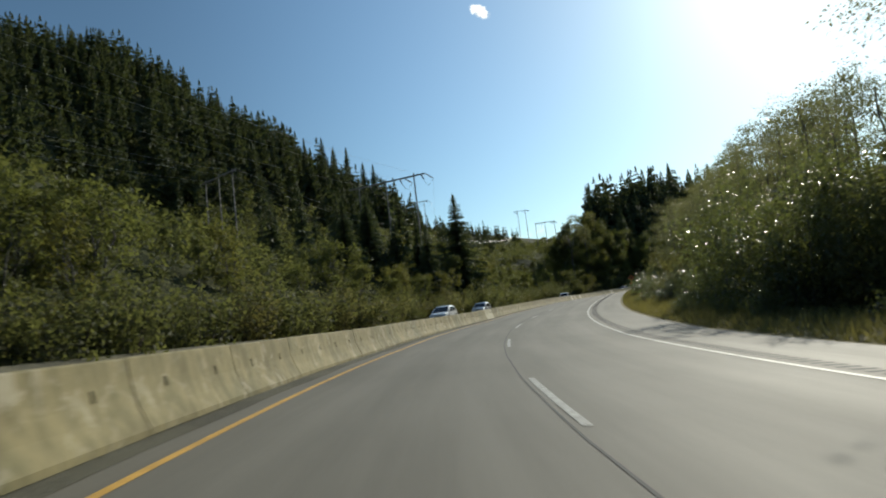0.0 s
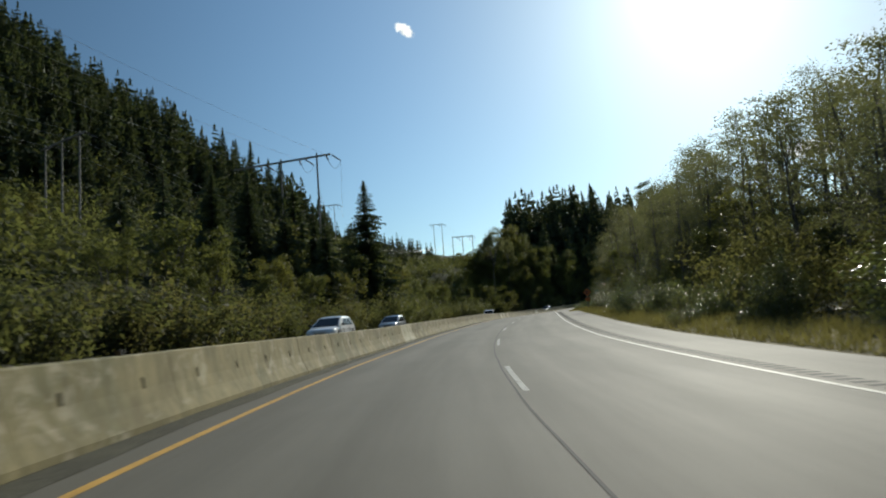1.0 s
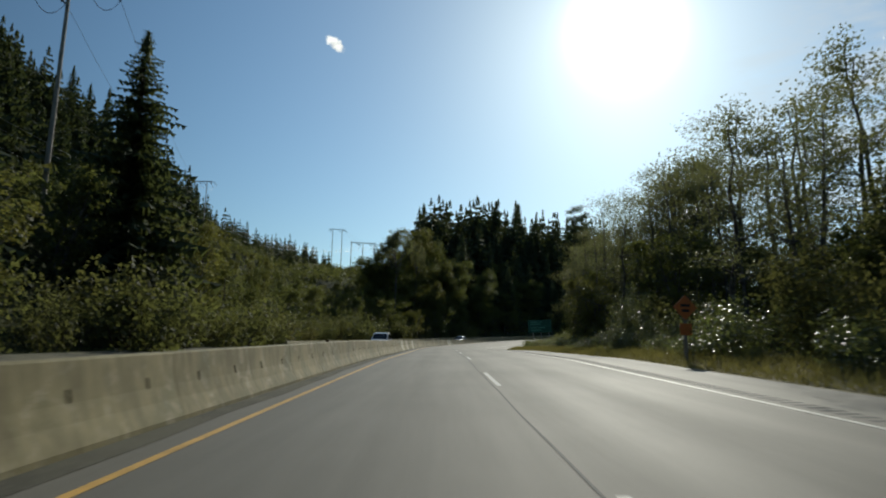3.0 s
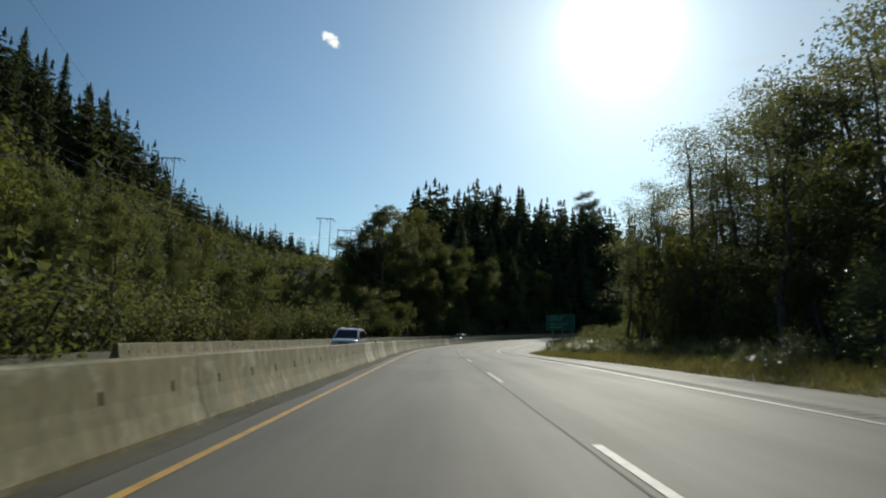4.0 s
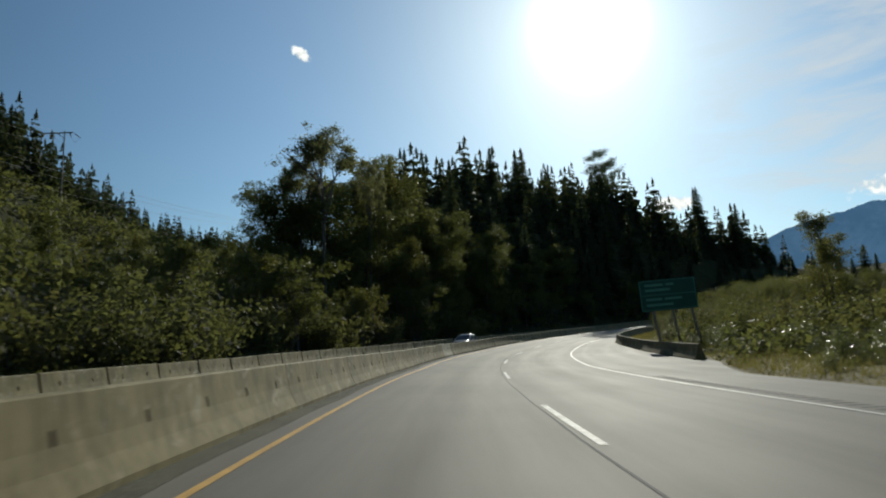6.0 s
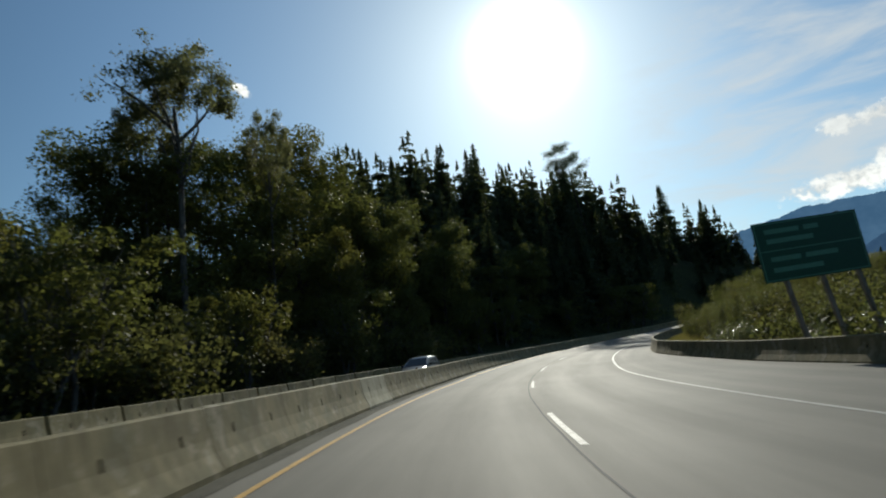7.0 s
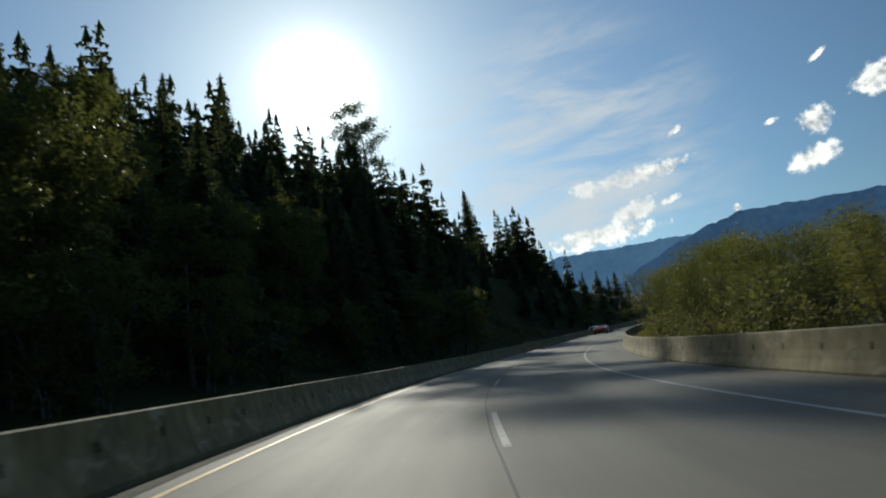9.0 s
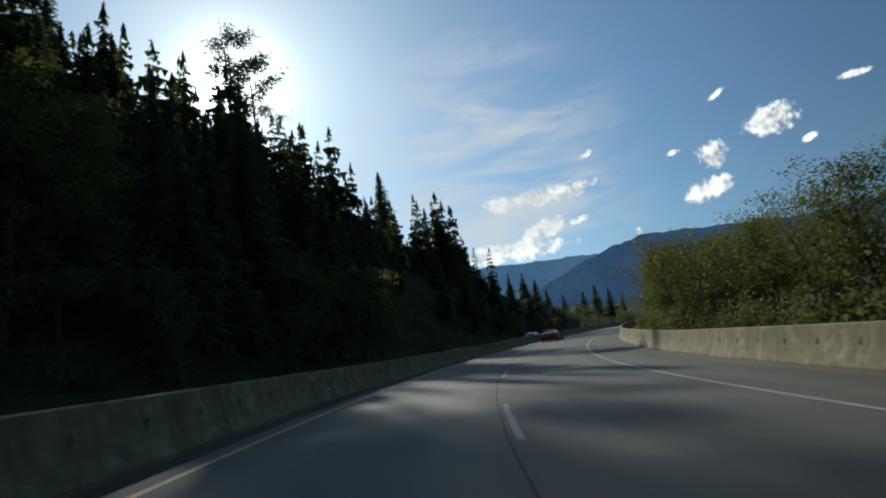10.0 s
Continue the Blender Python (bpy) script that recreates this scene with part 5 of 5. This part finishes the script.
def build_grass():
    rng = np.random.default_rng(7)
    n = 92000
    s = rng.uniform(-8, 330, n)
    wide = np.where((s > 140) & (s < 205), 14.0, 3.6)
    d = shoulder(s) + 0.25 + rng.random(n) ** 1.3 * wide
    keep = ~((s > 163) & (d < shoulder(s) + 0.5))
    s, d = s[keep], d[keep]
    n = len(s)
    p = road_xyz(s, d)
    out = d - shoulder(s)
    p[:, 2] = np.maximum(ground_z(p[:, 0], p[:, 1]), p[:, 2] + np.interp(out, [0, 0.5, 2, 3.4, 6], [-0.012, -0.02, 0.10, 0.18, -0.5]))
    h = rng.uniform(0.06, 0.34, n) * np.clip(0.4 + out, 0.4, 1.3)
    w = rng.uniform(0, 6.28, n)
    a = np.stack([np.cos(w), np.sin(w), np.zeros(n)], 1) * rng.uniform(0.008, 0.022, n)[:, None]
    tip = p + rng.normal(0, 0.12, (n, 3)) * [1, 1, 0] + np.stack([np.zeros(n), np.zeros(n), h], 1)
    verts = np.stack([p - a, p + a, tip], 1).reshape(-1, 3)
    ob = new("verge_grass", mesh_of("verge_grass", verts, np.arange(3 * n).reshape(n, 3), GRASS))
    tagged(ob, "dry yellow green grass along the shoulder", "grass", kind="stuff")


build_far_woods()
build_brush()
build_grass()


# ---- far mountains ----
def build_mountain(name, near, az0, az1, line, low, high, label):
    m = bpy.data.materials.new("ridge_with_painted_haze")
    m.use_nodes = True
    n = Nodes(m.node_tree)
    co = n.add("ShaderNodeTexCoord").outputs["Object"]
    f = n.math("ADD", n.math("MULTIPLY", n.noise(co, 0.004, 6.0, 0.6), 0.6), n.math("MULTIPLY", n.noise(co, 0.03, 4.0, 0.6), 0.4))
    # the backdrop glows by itself, with the blue of distant haze in its colour
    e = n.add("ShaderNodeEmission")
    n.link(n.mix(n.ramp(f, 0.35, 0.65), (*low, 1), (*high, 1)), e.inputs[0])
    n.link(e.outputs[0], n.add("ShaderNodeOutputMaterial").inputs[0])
    az = np.linspace(az0, az1, 220)
    rng = np.random.default_rng(3)
    top = np.interp(az, *line) + 0.05 * np.sin(az * 2.1) + 0.03 * np.sin(az * 5.3) + rng.normal(0, 0.022, len(az))
    verts, rows = [], 8
    for a, e_ in zip(az, top):
        for j in range(rows):
            u = j / (rows - 1)
            dist = near + 500 * u
            verts.append((math.sin(radians(a)) * dist, math.cos(radians(a)) * dist, -60 + u * (math.tan(radians(e_)) * (near + 500) + 66)))
    faces = [[i * rows + j, (i + 1) * rows + j, (i + 1) * rows + j + 1, i * rows + j + 1] for i in range(len(az) - 1) for j in range(rows - 1)]
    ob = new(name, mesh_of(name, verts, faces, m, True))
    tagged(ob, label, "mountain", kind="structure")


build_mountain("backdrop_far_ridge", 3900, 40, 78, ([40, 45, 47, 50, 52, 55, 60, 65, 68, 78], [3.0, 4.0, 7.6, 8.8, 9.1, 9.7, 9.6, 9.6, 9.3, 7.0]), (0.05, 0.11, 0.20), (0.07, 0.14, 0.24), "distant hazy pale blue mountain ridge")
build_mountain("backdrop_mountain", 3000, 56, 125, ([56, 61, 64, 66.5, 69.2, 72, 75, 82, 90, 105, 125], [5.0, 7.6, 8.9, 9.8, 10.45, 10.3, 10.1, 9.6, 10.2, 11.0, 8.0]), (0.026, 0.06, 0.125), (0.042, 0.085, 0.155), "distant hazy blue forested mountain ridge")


# ---- vehicles ----
def paint(name, colour, rough=0.25, metal=0.0):
    m = plain(name, colour, rough, metal, 0.04, 2.0)
    for k in m.node_tree.nodes:
        if k.bl_idname == "ShaderNodeBsdfPrincipled":
            k.inputs["Coat Weight"].default_value = 0.6
    return m


CAR_GLASS = plain("dark_car_glass", (0.012, 0.014, 0.016), 0.12)
CAR_GLASS.node_tree.nodes["Principled BSDF"].inputs["Specular IOR Level"].default_value = 0.2
TYRE, RIM = plain("tyre_rubber", (0.018, 0.018, 0.018), 0.8), plain("alloy_rim", (0.5, 0.5, 0.51), 0.3, 0.9)
LAMP_CLEAR, LAMP_RED = plain("clear_lamp", (0.75, 0.76, 0.78), 0.1), plain("red_lamp", (0.5, 0.015, 0.012), 0.2)
TRIM = plain("black_trim", (0.018, 0.018, 0.02), 0.5)


def crisp(me, degrees=32):
    me.set_sharp_from_angle(angle=radians(degrees))
    return me


def loft(sections):
    """Closed hull through cross-sections, each a list of (y, z) at an x."""
    verts, faces = [], []
    n = len(sections[0][1])
    for x, ring in sections:
        verts += [(x, y, z) for y, z in ring]
    for i in range(len(sections) - 1):
        for j in range(n):
            faces.append([i * n + j, i * n + (j + 1) % n, (i + 1) * n + (j + 1) % n, (i + 1) * n + j])
    faces.append(list(reversed(range(n))))
    faces.append([(len(sections) - 1) * n + j for j in range(n)])
    return verts, faces


def rounded(ring):
    """The ring with its corners cut once, so that the hull's edges are soft."""
    out = []
    for i, (y, z) in enumerate(ring):
        y2, z2 = ring[(i + 1) % len(ring)]
        out += [(y * 0.78 + y2 * 0.22, z * 0.78 + z2 * 0.22), (y * 0.22 + y2 * 0.78, z * 0.22 + z2 * 0.78)]
    return out


def flowing(rows, steps=4):
    """Rows of numbers joined by a smooth curve through them."""
    r = np.array(rows, float)
    ext = np.vstack([2 * r[0] - r[1], r, 2 * r[-1] - r[-2]])
    out = []
    for i in range(1, len(ext) - 2):
        p0, p1, p2, p3 = ext[i - 1:i + 3]
        for k in range(steps):
            t = k / steps
            out.append(0.5 * (2 * p1 + (p2 - p0) * t + (2 * p0 - 5 * p1 + 4 * p2 - p3) * t * t + (3 * p1 - p0 - 3 * p2 + p3) * t ** 3))
    return np.vstack(out + [r[-1]])


def half_ring(w, z0, z1, tuck=0.06, crown=0.05, waist=0.5):
    zm = z0 + (z1 - z0) * waist
    right = [(w - tuck * 1.6, z0), (w - tuck * 0.3, z0 + (zm - z0) * 0.35), (w, zm), (w - tuck * 0.3, z0 + (z1 - z0) * 0.78), (w - tuck, z1 - 0.03), (w * 0.72, z1 + crown * 0.5)]
    return rounded(right + [(0, z1 + crown * 0.7)] + [(-y, z) for y, z in reversed(right)] + [(0, z0)])


def greenhouse(spec):
    """Hull of the cabin above the waist: (rear foot, rear top, front top, front foot, foot, roof, foot half width, roof half width)."""
    xr0, xr1, xf1, xf0, foot, roof, wf, wr = spec

    def ring(u, arch=1.0):
        w, z = wf + (wr - wf) * u, foot + (roof - foot) * u
        side = [(wf, foot - 0.06), (wf, foot), (w, z - 0.02 * u * arch), (w * 0.93, z + 0.022 * arch), (w * 0.75, z + 0.045 * arch), (w * 0.4, z + 0.06 * arch)]
        return side + [(0, z + 0.065 * arch)] + [(-y, q) for y, q in reversed(side)] + [(0, foot - 0.06)]

    long = xf1 - xr1
    return loft([(xr0, ring(0.02, 0.0)), (xr1, ring(0.93, 0.05)), (xr1 + 0.1 * long, ring(0.985)), (xr1 + 0.35 * long, ring(1.015)), (xr1 + 0.65 * long, ring(1.015)), (xf1 - 0.12 * long, ring(0.985)), (xf1, ring(0.93, 0.05)), (xf0, ring(0.02, 0.0))])


def pane(corners, u0, u1, v0, v1, out=0.014):
    """A thin sheet set into the quad A, B, C, D (foot back, foot front, top front, top back), standing proud of it."""
    a, b, c, d = [Vector(p) for p in corners]
    at = lambda u, v: (a * (1 - u) + b * u) * (1 - v) + (d * (1 - u) + c * u) * v
    q = [at(u0, v0), at(u1, v0), at(u1, v1), at(u0, v1)]
    n = (q[1] - q[0]).cross(q[3] - q[0]).normalized() * out
    bm = bmesh.new()
    low, high = [bm.verts.new(p - n * 0.5) for p in q], [bm.verts.new(p + n) for p in q]
    bm.faces.new(high)
    for k in range(4):
        bm.faces.new([low[k], low[(k + 1) % 4], high[(k + 1) % 4], high[k]])
    return bm


def build_car(name, label, body_paint, s, d, rise, heading_back, length, width, lower, cabin, splits, wheel_r, axles, rails=False):
    """lower: (x, half width, floor, deck) from tail to nose; cabin: see greenhouse. x runs to the nose."""
    root = new(name)
    m = road_frame(s, d, rise)
    root.matrix_world = m @ (pose(0, 0, 0, 0, 0, 180) if heading_back else Matrix())
    tagged(root, label, "car")
    v, f = loft([(x, half_ring(w, a, b)) for x, w, a, b in flowing(lower)])
    child("body", crisp(mesh_of("body", v, f, body_paint, True)), root)
    v, f = greenhouse(cabin)
    child("cabin", crisp(mesh_of("cabin", v, f, body_paint, True)), root)
    xr0, xr1, xf1, xf0, foot, roof, wf, wr = cabin
    top = foot + (roof - foot) * 0.93
    part("windshield", pane([(xf0, -wf, foot), (xf0, wf, foot), (xf1, wr, top), (xf1, -wr, top)], 0.05, 0.95, 0.06, 0.93, 0.03), CAR_GLASS, root, "dark sloping windshield")
    part("rear_window", pane([(xr0, wf, foot), (xr0, -wf, foot), (xr1, -wr, top), (xr1, wr, top)], 0.08, 0.92, 0.12, 0.9, 0.03), CAR_GLASS, root, "dark rear window")
    for sgn in (-1, 1):
        ends = [(xr0, sgn * wf, foot), (xf0, sgn * wf, foot), (xf1, sgn * wr, top), (xr1, sgn * wr, top)]
        if sgn > 0:
            ends = [ends[1], ends[0], ends[3], ends[2]]
        for u0, u1 in splits:
            part("side_window", pane(ends, u0 if sgn < 0 else 1 - u1, u1 if sgn < 0 else 1 - u0, 0.1, 0.86), CAR_GLASS, root)
    for x in axles:
        for sgn in (-1, 1):
            turn = Matrix.Rotation(radians(90), 4, "X")
            bm = bmesh.new()
            bmesh.ops.create_cone(bm, cap_ends=True, segments=24, radius1=wheel_r + 0.07, radius2=wheel_r + 0.07, depth=0.3, matrix=Matrix.Translation((x, sgn * (width / 2 - 0.118), wheel_r + 0.02)) @ turn)
            bmesh.ops.delete(bm, geom=[q for q in bm.verts if q.co.z < 0.16], context="VERTS")
            part("wheel_arch", bm, TRIM, root)
            bm = bmesh.new()
            bmesh.ops.create_cone(bm, cap_ends=True, segments=24, radius1=wheel_r, radius2=wheel_r, depth=0.22, matrix=Matrix.Translation((x, sgn * (width / 2 - 0.062), wheel_r)) @ turn)
            bmesh.ops.bevel(bm, geom=[e for e in bm.edges if len({round(q.co.y, 3) for q in e.verts}) == 1], offset=0.03, segments=2, affect="EDGES")
            wheel = part("tyre", bm, TYRE, root, smooth=True)
            bm = bmesh.new()
            bmesh.ops.create_cone(bm, cap_ends=True, segments=16, radius1=wheel_r * 0.66, radius2=wheel_r * 0.6, depth=0.06, matrix=Matrix.Translation((x, sgn * (width / 2 + 0.035), wheel_r)) @ turn)
            part("rim", bm, RIM, wheel)
    nose, tail, front = lower[-1], lower[0], lower[-2]
    for sgn in (-1, 1):
        # lamps wrap round the corners
        bm = bmesh.new()
        for x, y0, y1, lift in ((nose[0] + 0.01, 0.48, 0.92, 0.0), (front[0] - 0.30, 0.78, 1.0, 0.06)):
            w = nose[1] if x > front[0] else front[1] + 0.006
            for y, z in ((y0, 0.17), (y1, 0.15), (y1, 0.03), (y0, 0.05)):
                bm.verts.new((x, sgn * y * w, nose[3] - z + lift))
        bmesh.ops.convex_hull(bm, input=bm.verts)
        part("headlight", bm, LAMP_CLEAR, root, "clear headlight", smooth=True)
        bm = bmesh.new()
        box(bm, tail[0] - 0.012, tail[0] + 0.2, sgn * (tail[1] - 0.46), sgn * (tail[1] - 0.05), tail[3] - 0.22, tail[3] - 0.07, 0.03)
        part("tail_light", bm, LAMP_RED, root, "red tail light", smooth=True)
        bm = bmesh.new()
        mx = xf0 - 0.42
        box(bm, mx - 0.05, mx + 0.07, sgn * (width / 2 - 0.02), sgn * (width / 2 + 0.17), foot + 0.03, foot + 0.17, 0.035)
        box(bm, mx - 0.03, mx + 0.05, sgn * (wf - 0.04), sgn * (width / 2 + 0.02), foot + 0.03, foot + 0.07)
        part("mirror", bm, TRIM, root, "black side mirror", smooth=True)
        # door seams and handles, standing a little out of the flank
        for u0, u1 in splits:
            x0, x1 = xr0 + (xf0 - xr0) * (u0 + 0.02), xr0 + (xf0 - xr0) * u1
            side = sgn * (width / 2 - 0.012)
            bm = bmesh.new()
            box(bm, x1 - 0.004, x1 + 0.004, side, sgn * (width / 2 + 0.012), lower[2][2] + 0.16, lower[2][3] - 0.12)
            part("door_seam", bm, TRIM, root)
            bm = bmesh.new()
            box(bm, x0 + 0.08, x0 + 0.28, side, sgn * (width / 2 + 0.05), lower[2][3] - 0.2, lower[2][3] - 0.165, 0.008)
            part("door_handle", bm, body_paint, root)
    bm = bmesh.new()
    box(bm, nose[0] - 0.1, nose[0] + 0.018, -nose[1] * 0.46, nose[1] * 0.46, nose[3] - 0.30, nose[3] - 0.06, 0.02)
    part("grille", bm, TRIM, root, "black upper grille")
    bm = bmesh.new()
    box(bm, front[0] - 0.15, nose[0] + 0.02, -nose[1] * 0.9, nose[1] * 0.9, nose[2] - 0.02, nose[2] + 0.13, 0.03)
    part("bumper", bm, TRIM, root, "dark front bumper")
    bm = bmesh.new()
    box(bm, tail[0] - 0.02, tail[0] + 0.1, -tail[1] * 0.85, tail[1] * 0.85, tail[2] - 0.02, tail[2] + 0.16, 0.02)
    part("bumper", bm, TRIM, root, "black rear bumper")
    bm = bmesh.new()
    box(bm, xf0 - 0.1, xf0 + 0.05, -wf * 0.85, wf * 0.85, foot - 0.07, foot + 0.012, 0.01)
    part("cowl", bm, TRIM, root, "black strip below the windshield")
    if rails:
        for sgn in (-1, 1):
            pts = [(xr1 + 0.1, roof + 0.02), (xr1 + 0.25, roof + 0.075), (xf1 - 0.45, roof + 0.075), (xf1 - 0.3, roof + 0.02)]
            v, f = tube([(x, sgn * wr * 0.86, z) for x, z in pts], [0.02] * 4, 6)
            child("roof_rail", mesh_of("roof_rail", v, f, TRIM, True), root, "dark roof rail")
    return root


def build_vehicles():
    white, orange, silver, grey = paint("white_car_paint", (0.78, 0.77, 0.75)), paint("orange_car_paint", (0.60, 0.09, 0.015), 0.25), paint("silver_car_paint", (0.42, 0.43, 0.45), 0.3, 0.6), paint("grey_car_paint", (0.10, 0.11, 0.12), 0.3, 0.4)
    sport = ([(-2.2, 0.84, 0.28, 0.78), (-2.0, 0.93, 0.2, 0.9), (-1.2, 0.95, 0.16, 0.93), (0.3, 0.93, 0.16, 0.80), (1.4, 0.92, 0.17, 0.70), (2.0, 0.84, 0.2, 0.58), (2.25, 0.66, 0.26, 0.48)],
             (-1.75, -0.7, -0.05, 0.95, 0.80, 1.17, 0.78, 0.56), ((0.34, 0.74),))
    hatch = ([(-2.05, 0.78, 0.3, 0.82), (-1.95, 0.85, 0.22, 0.95), (-0.8, 0.88, 0.18, 0.95), (0.7, 0.88, 0.18, 0.94), (1.4, 0.87, 0.2, 0.89), (1.85, 0.84, 0.22, 0.82), (2.05, 0.78, 0.25, 0.76), (2.12, 0.68, 0.3, 0.70)],
             (-1.95, -1.55, 0.15, 1.15, 0.92, 1.45, 0.82, 0.64), ((0.10, 0.40), (0.43, 0.78)))
    van = ([(-2.5, 0.92, 0.34, 0.98), (-2.4, 0.98, 0.25, 1.08), (-0.8, 0.99, 0.2, 1.08), (1.2, 0.99, 0.2, 1.06), (1.8, 0.97, 0.22, 1.02), (2.2, 0.95, 0.24, 0.97), (2.42, 0.92, 0.28, 0.91), (2.52, 0.86, 0.34, 0.85)],
           (-2.45, -2.2, 0.55, 1.7, 1.03, 1.76, 0.94, 0.79), ((0.04, 0.315), (0.325, 0.585), (0.595, 0.87)))
    build_car("sports_car", "low orange red sports car driving on the grey asphalt", orange, 307.0, 2.0, 0.0, False, 4.45, 1.9, *sport, 0.34, (-1.35, 1.35))
    build_car("hatchback_car", "white hatchback in the oncoming lane behind the barrier", white, 47.0, -6.2, float(other_rise(47.0)), True, 4.15, 1.76, *hatch, 0.31, (-1.25, 1.3))
    build_car("hatchback_car", "silver hatchback with dark windows in the oncoming lane", silver, 68.0, -7.6, float(other_rise(68.0)), True, 4.15, 1.76, *hatch, 0.31, (-1.25, 1.3))
    build_car("minivan", "white minivan with dark windows in the oncoming lane", white, 131.5, -4.8, float(other_rise(131.0)), True, 5.0, 1.98, *van, 0.34, (-1.5, 1.5), True)
    build_car("hatchback_car", "dark grey hatchback in the shaded oncoming lane", grey, 196.0, -4.6, float(other_rise(196.0)), True, 4.15, 1.76, *hatch, 0.31, (-1.25, 1.3))
    build_car("hatchback_car", "white hatchback far off in the oncoming lane", white, 326.0, -4.6, float(other_rise(326.0)), True, 4.15, 1.76, *hatch, 0.31, (-1.25, 1.3))


build_vehicles()
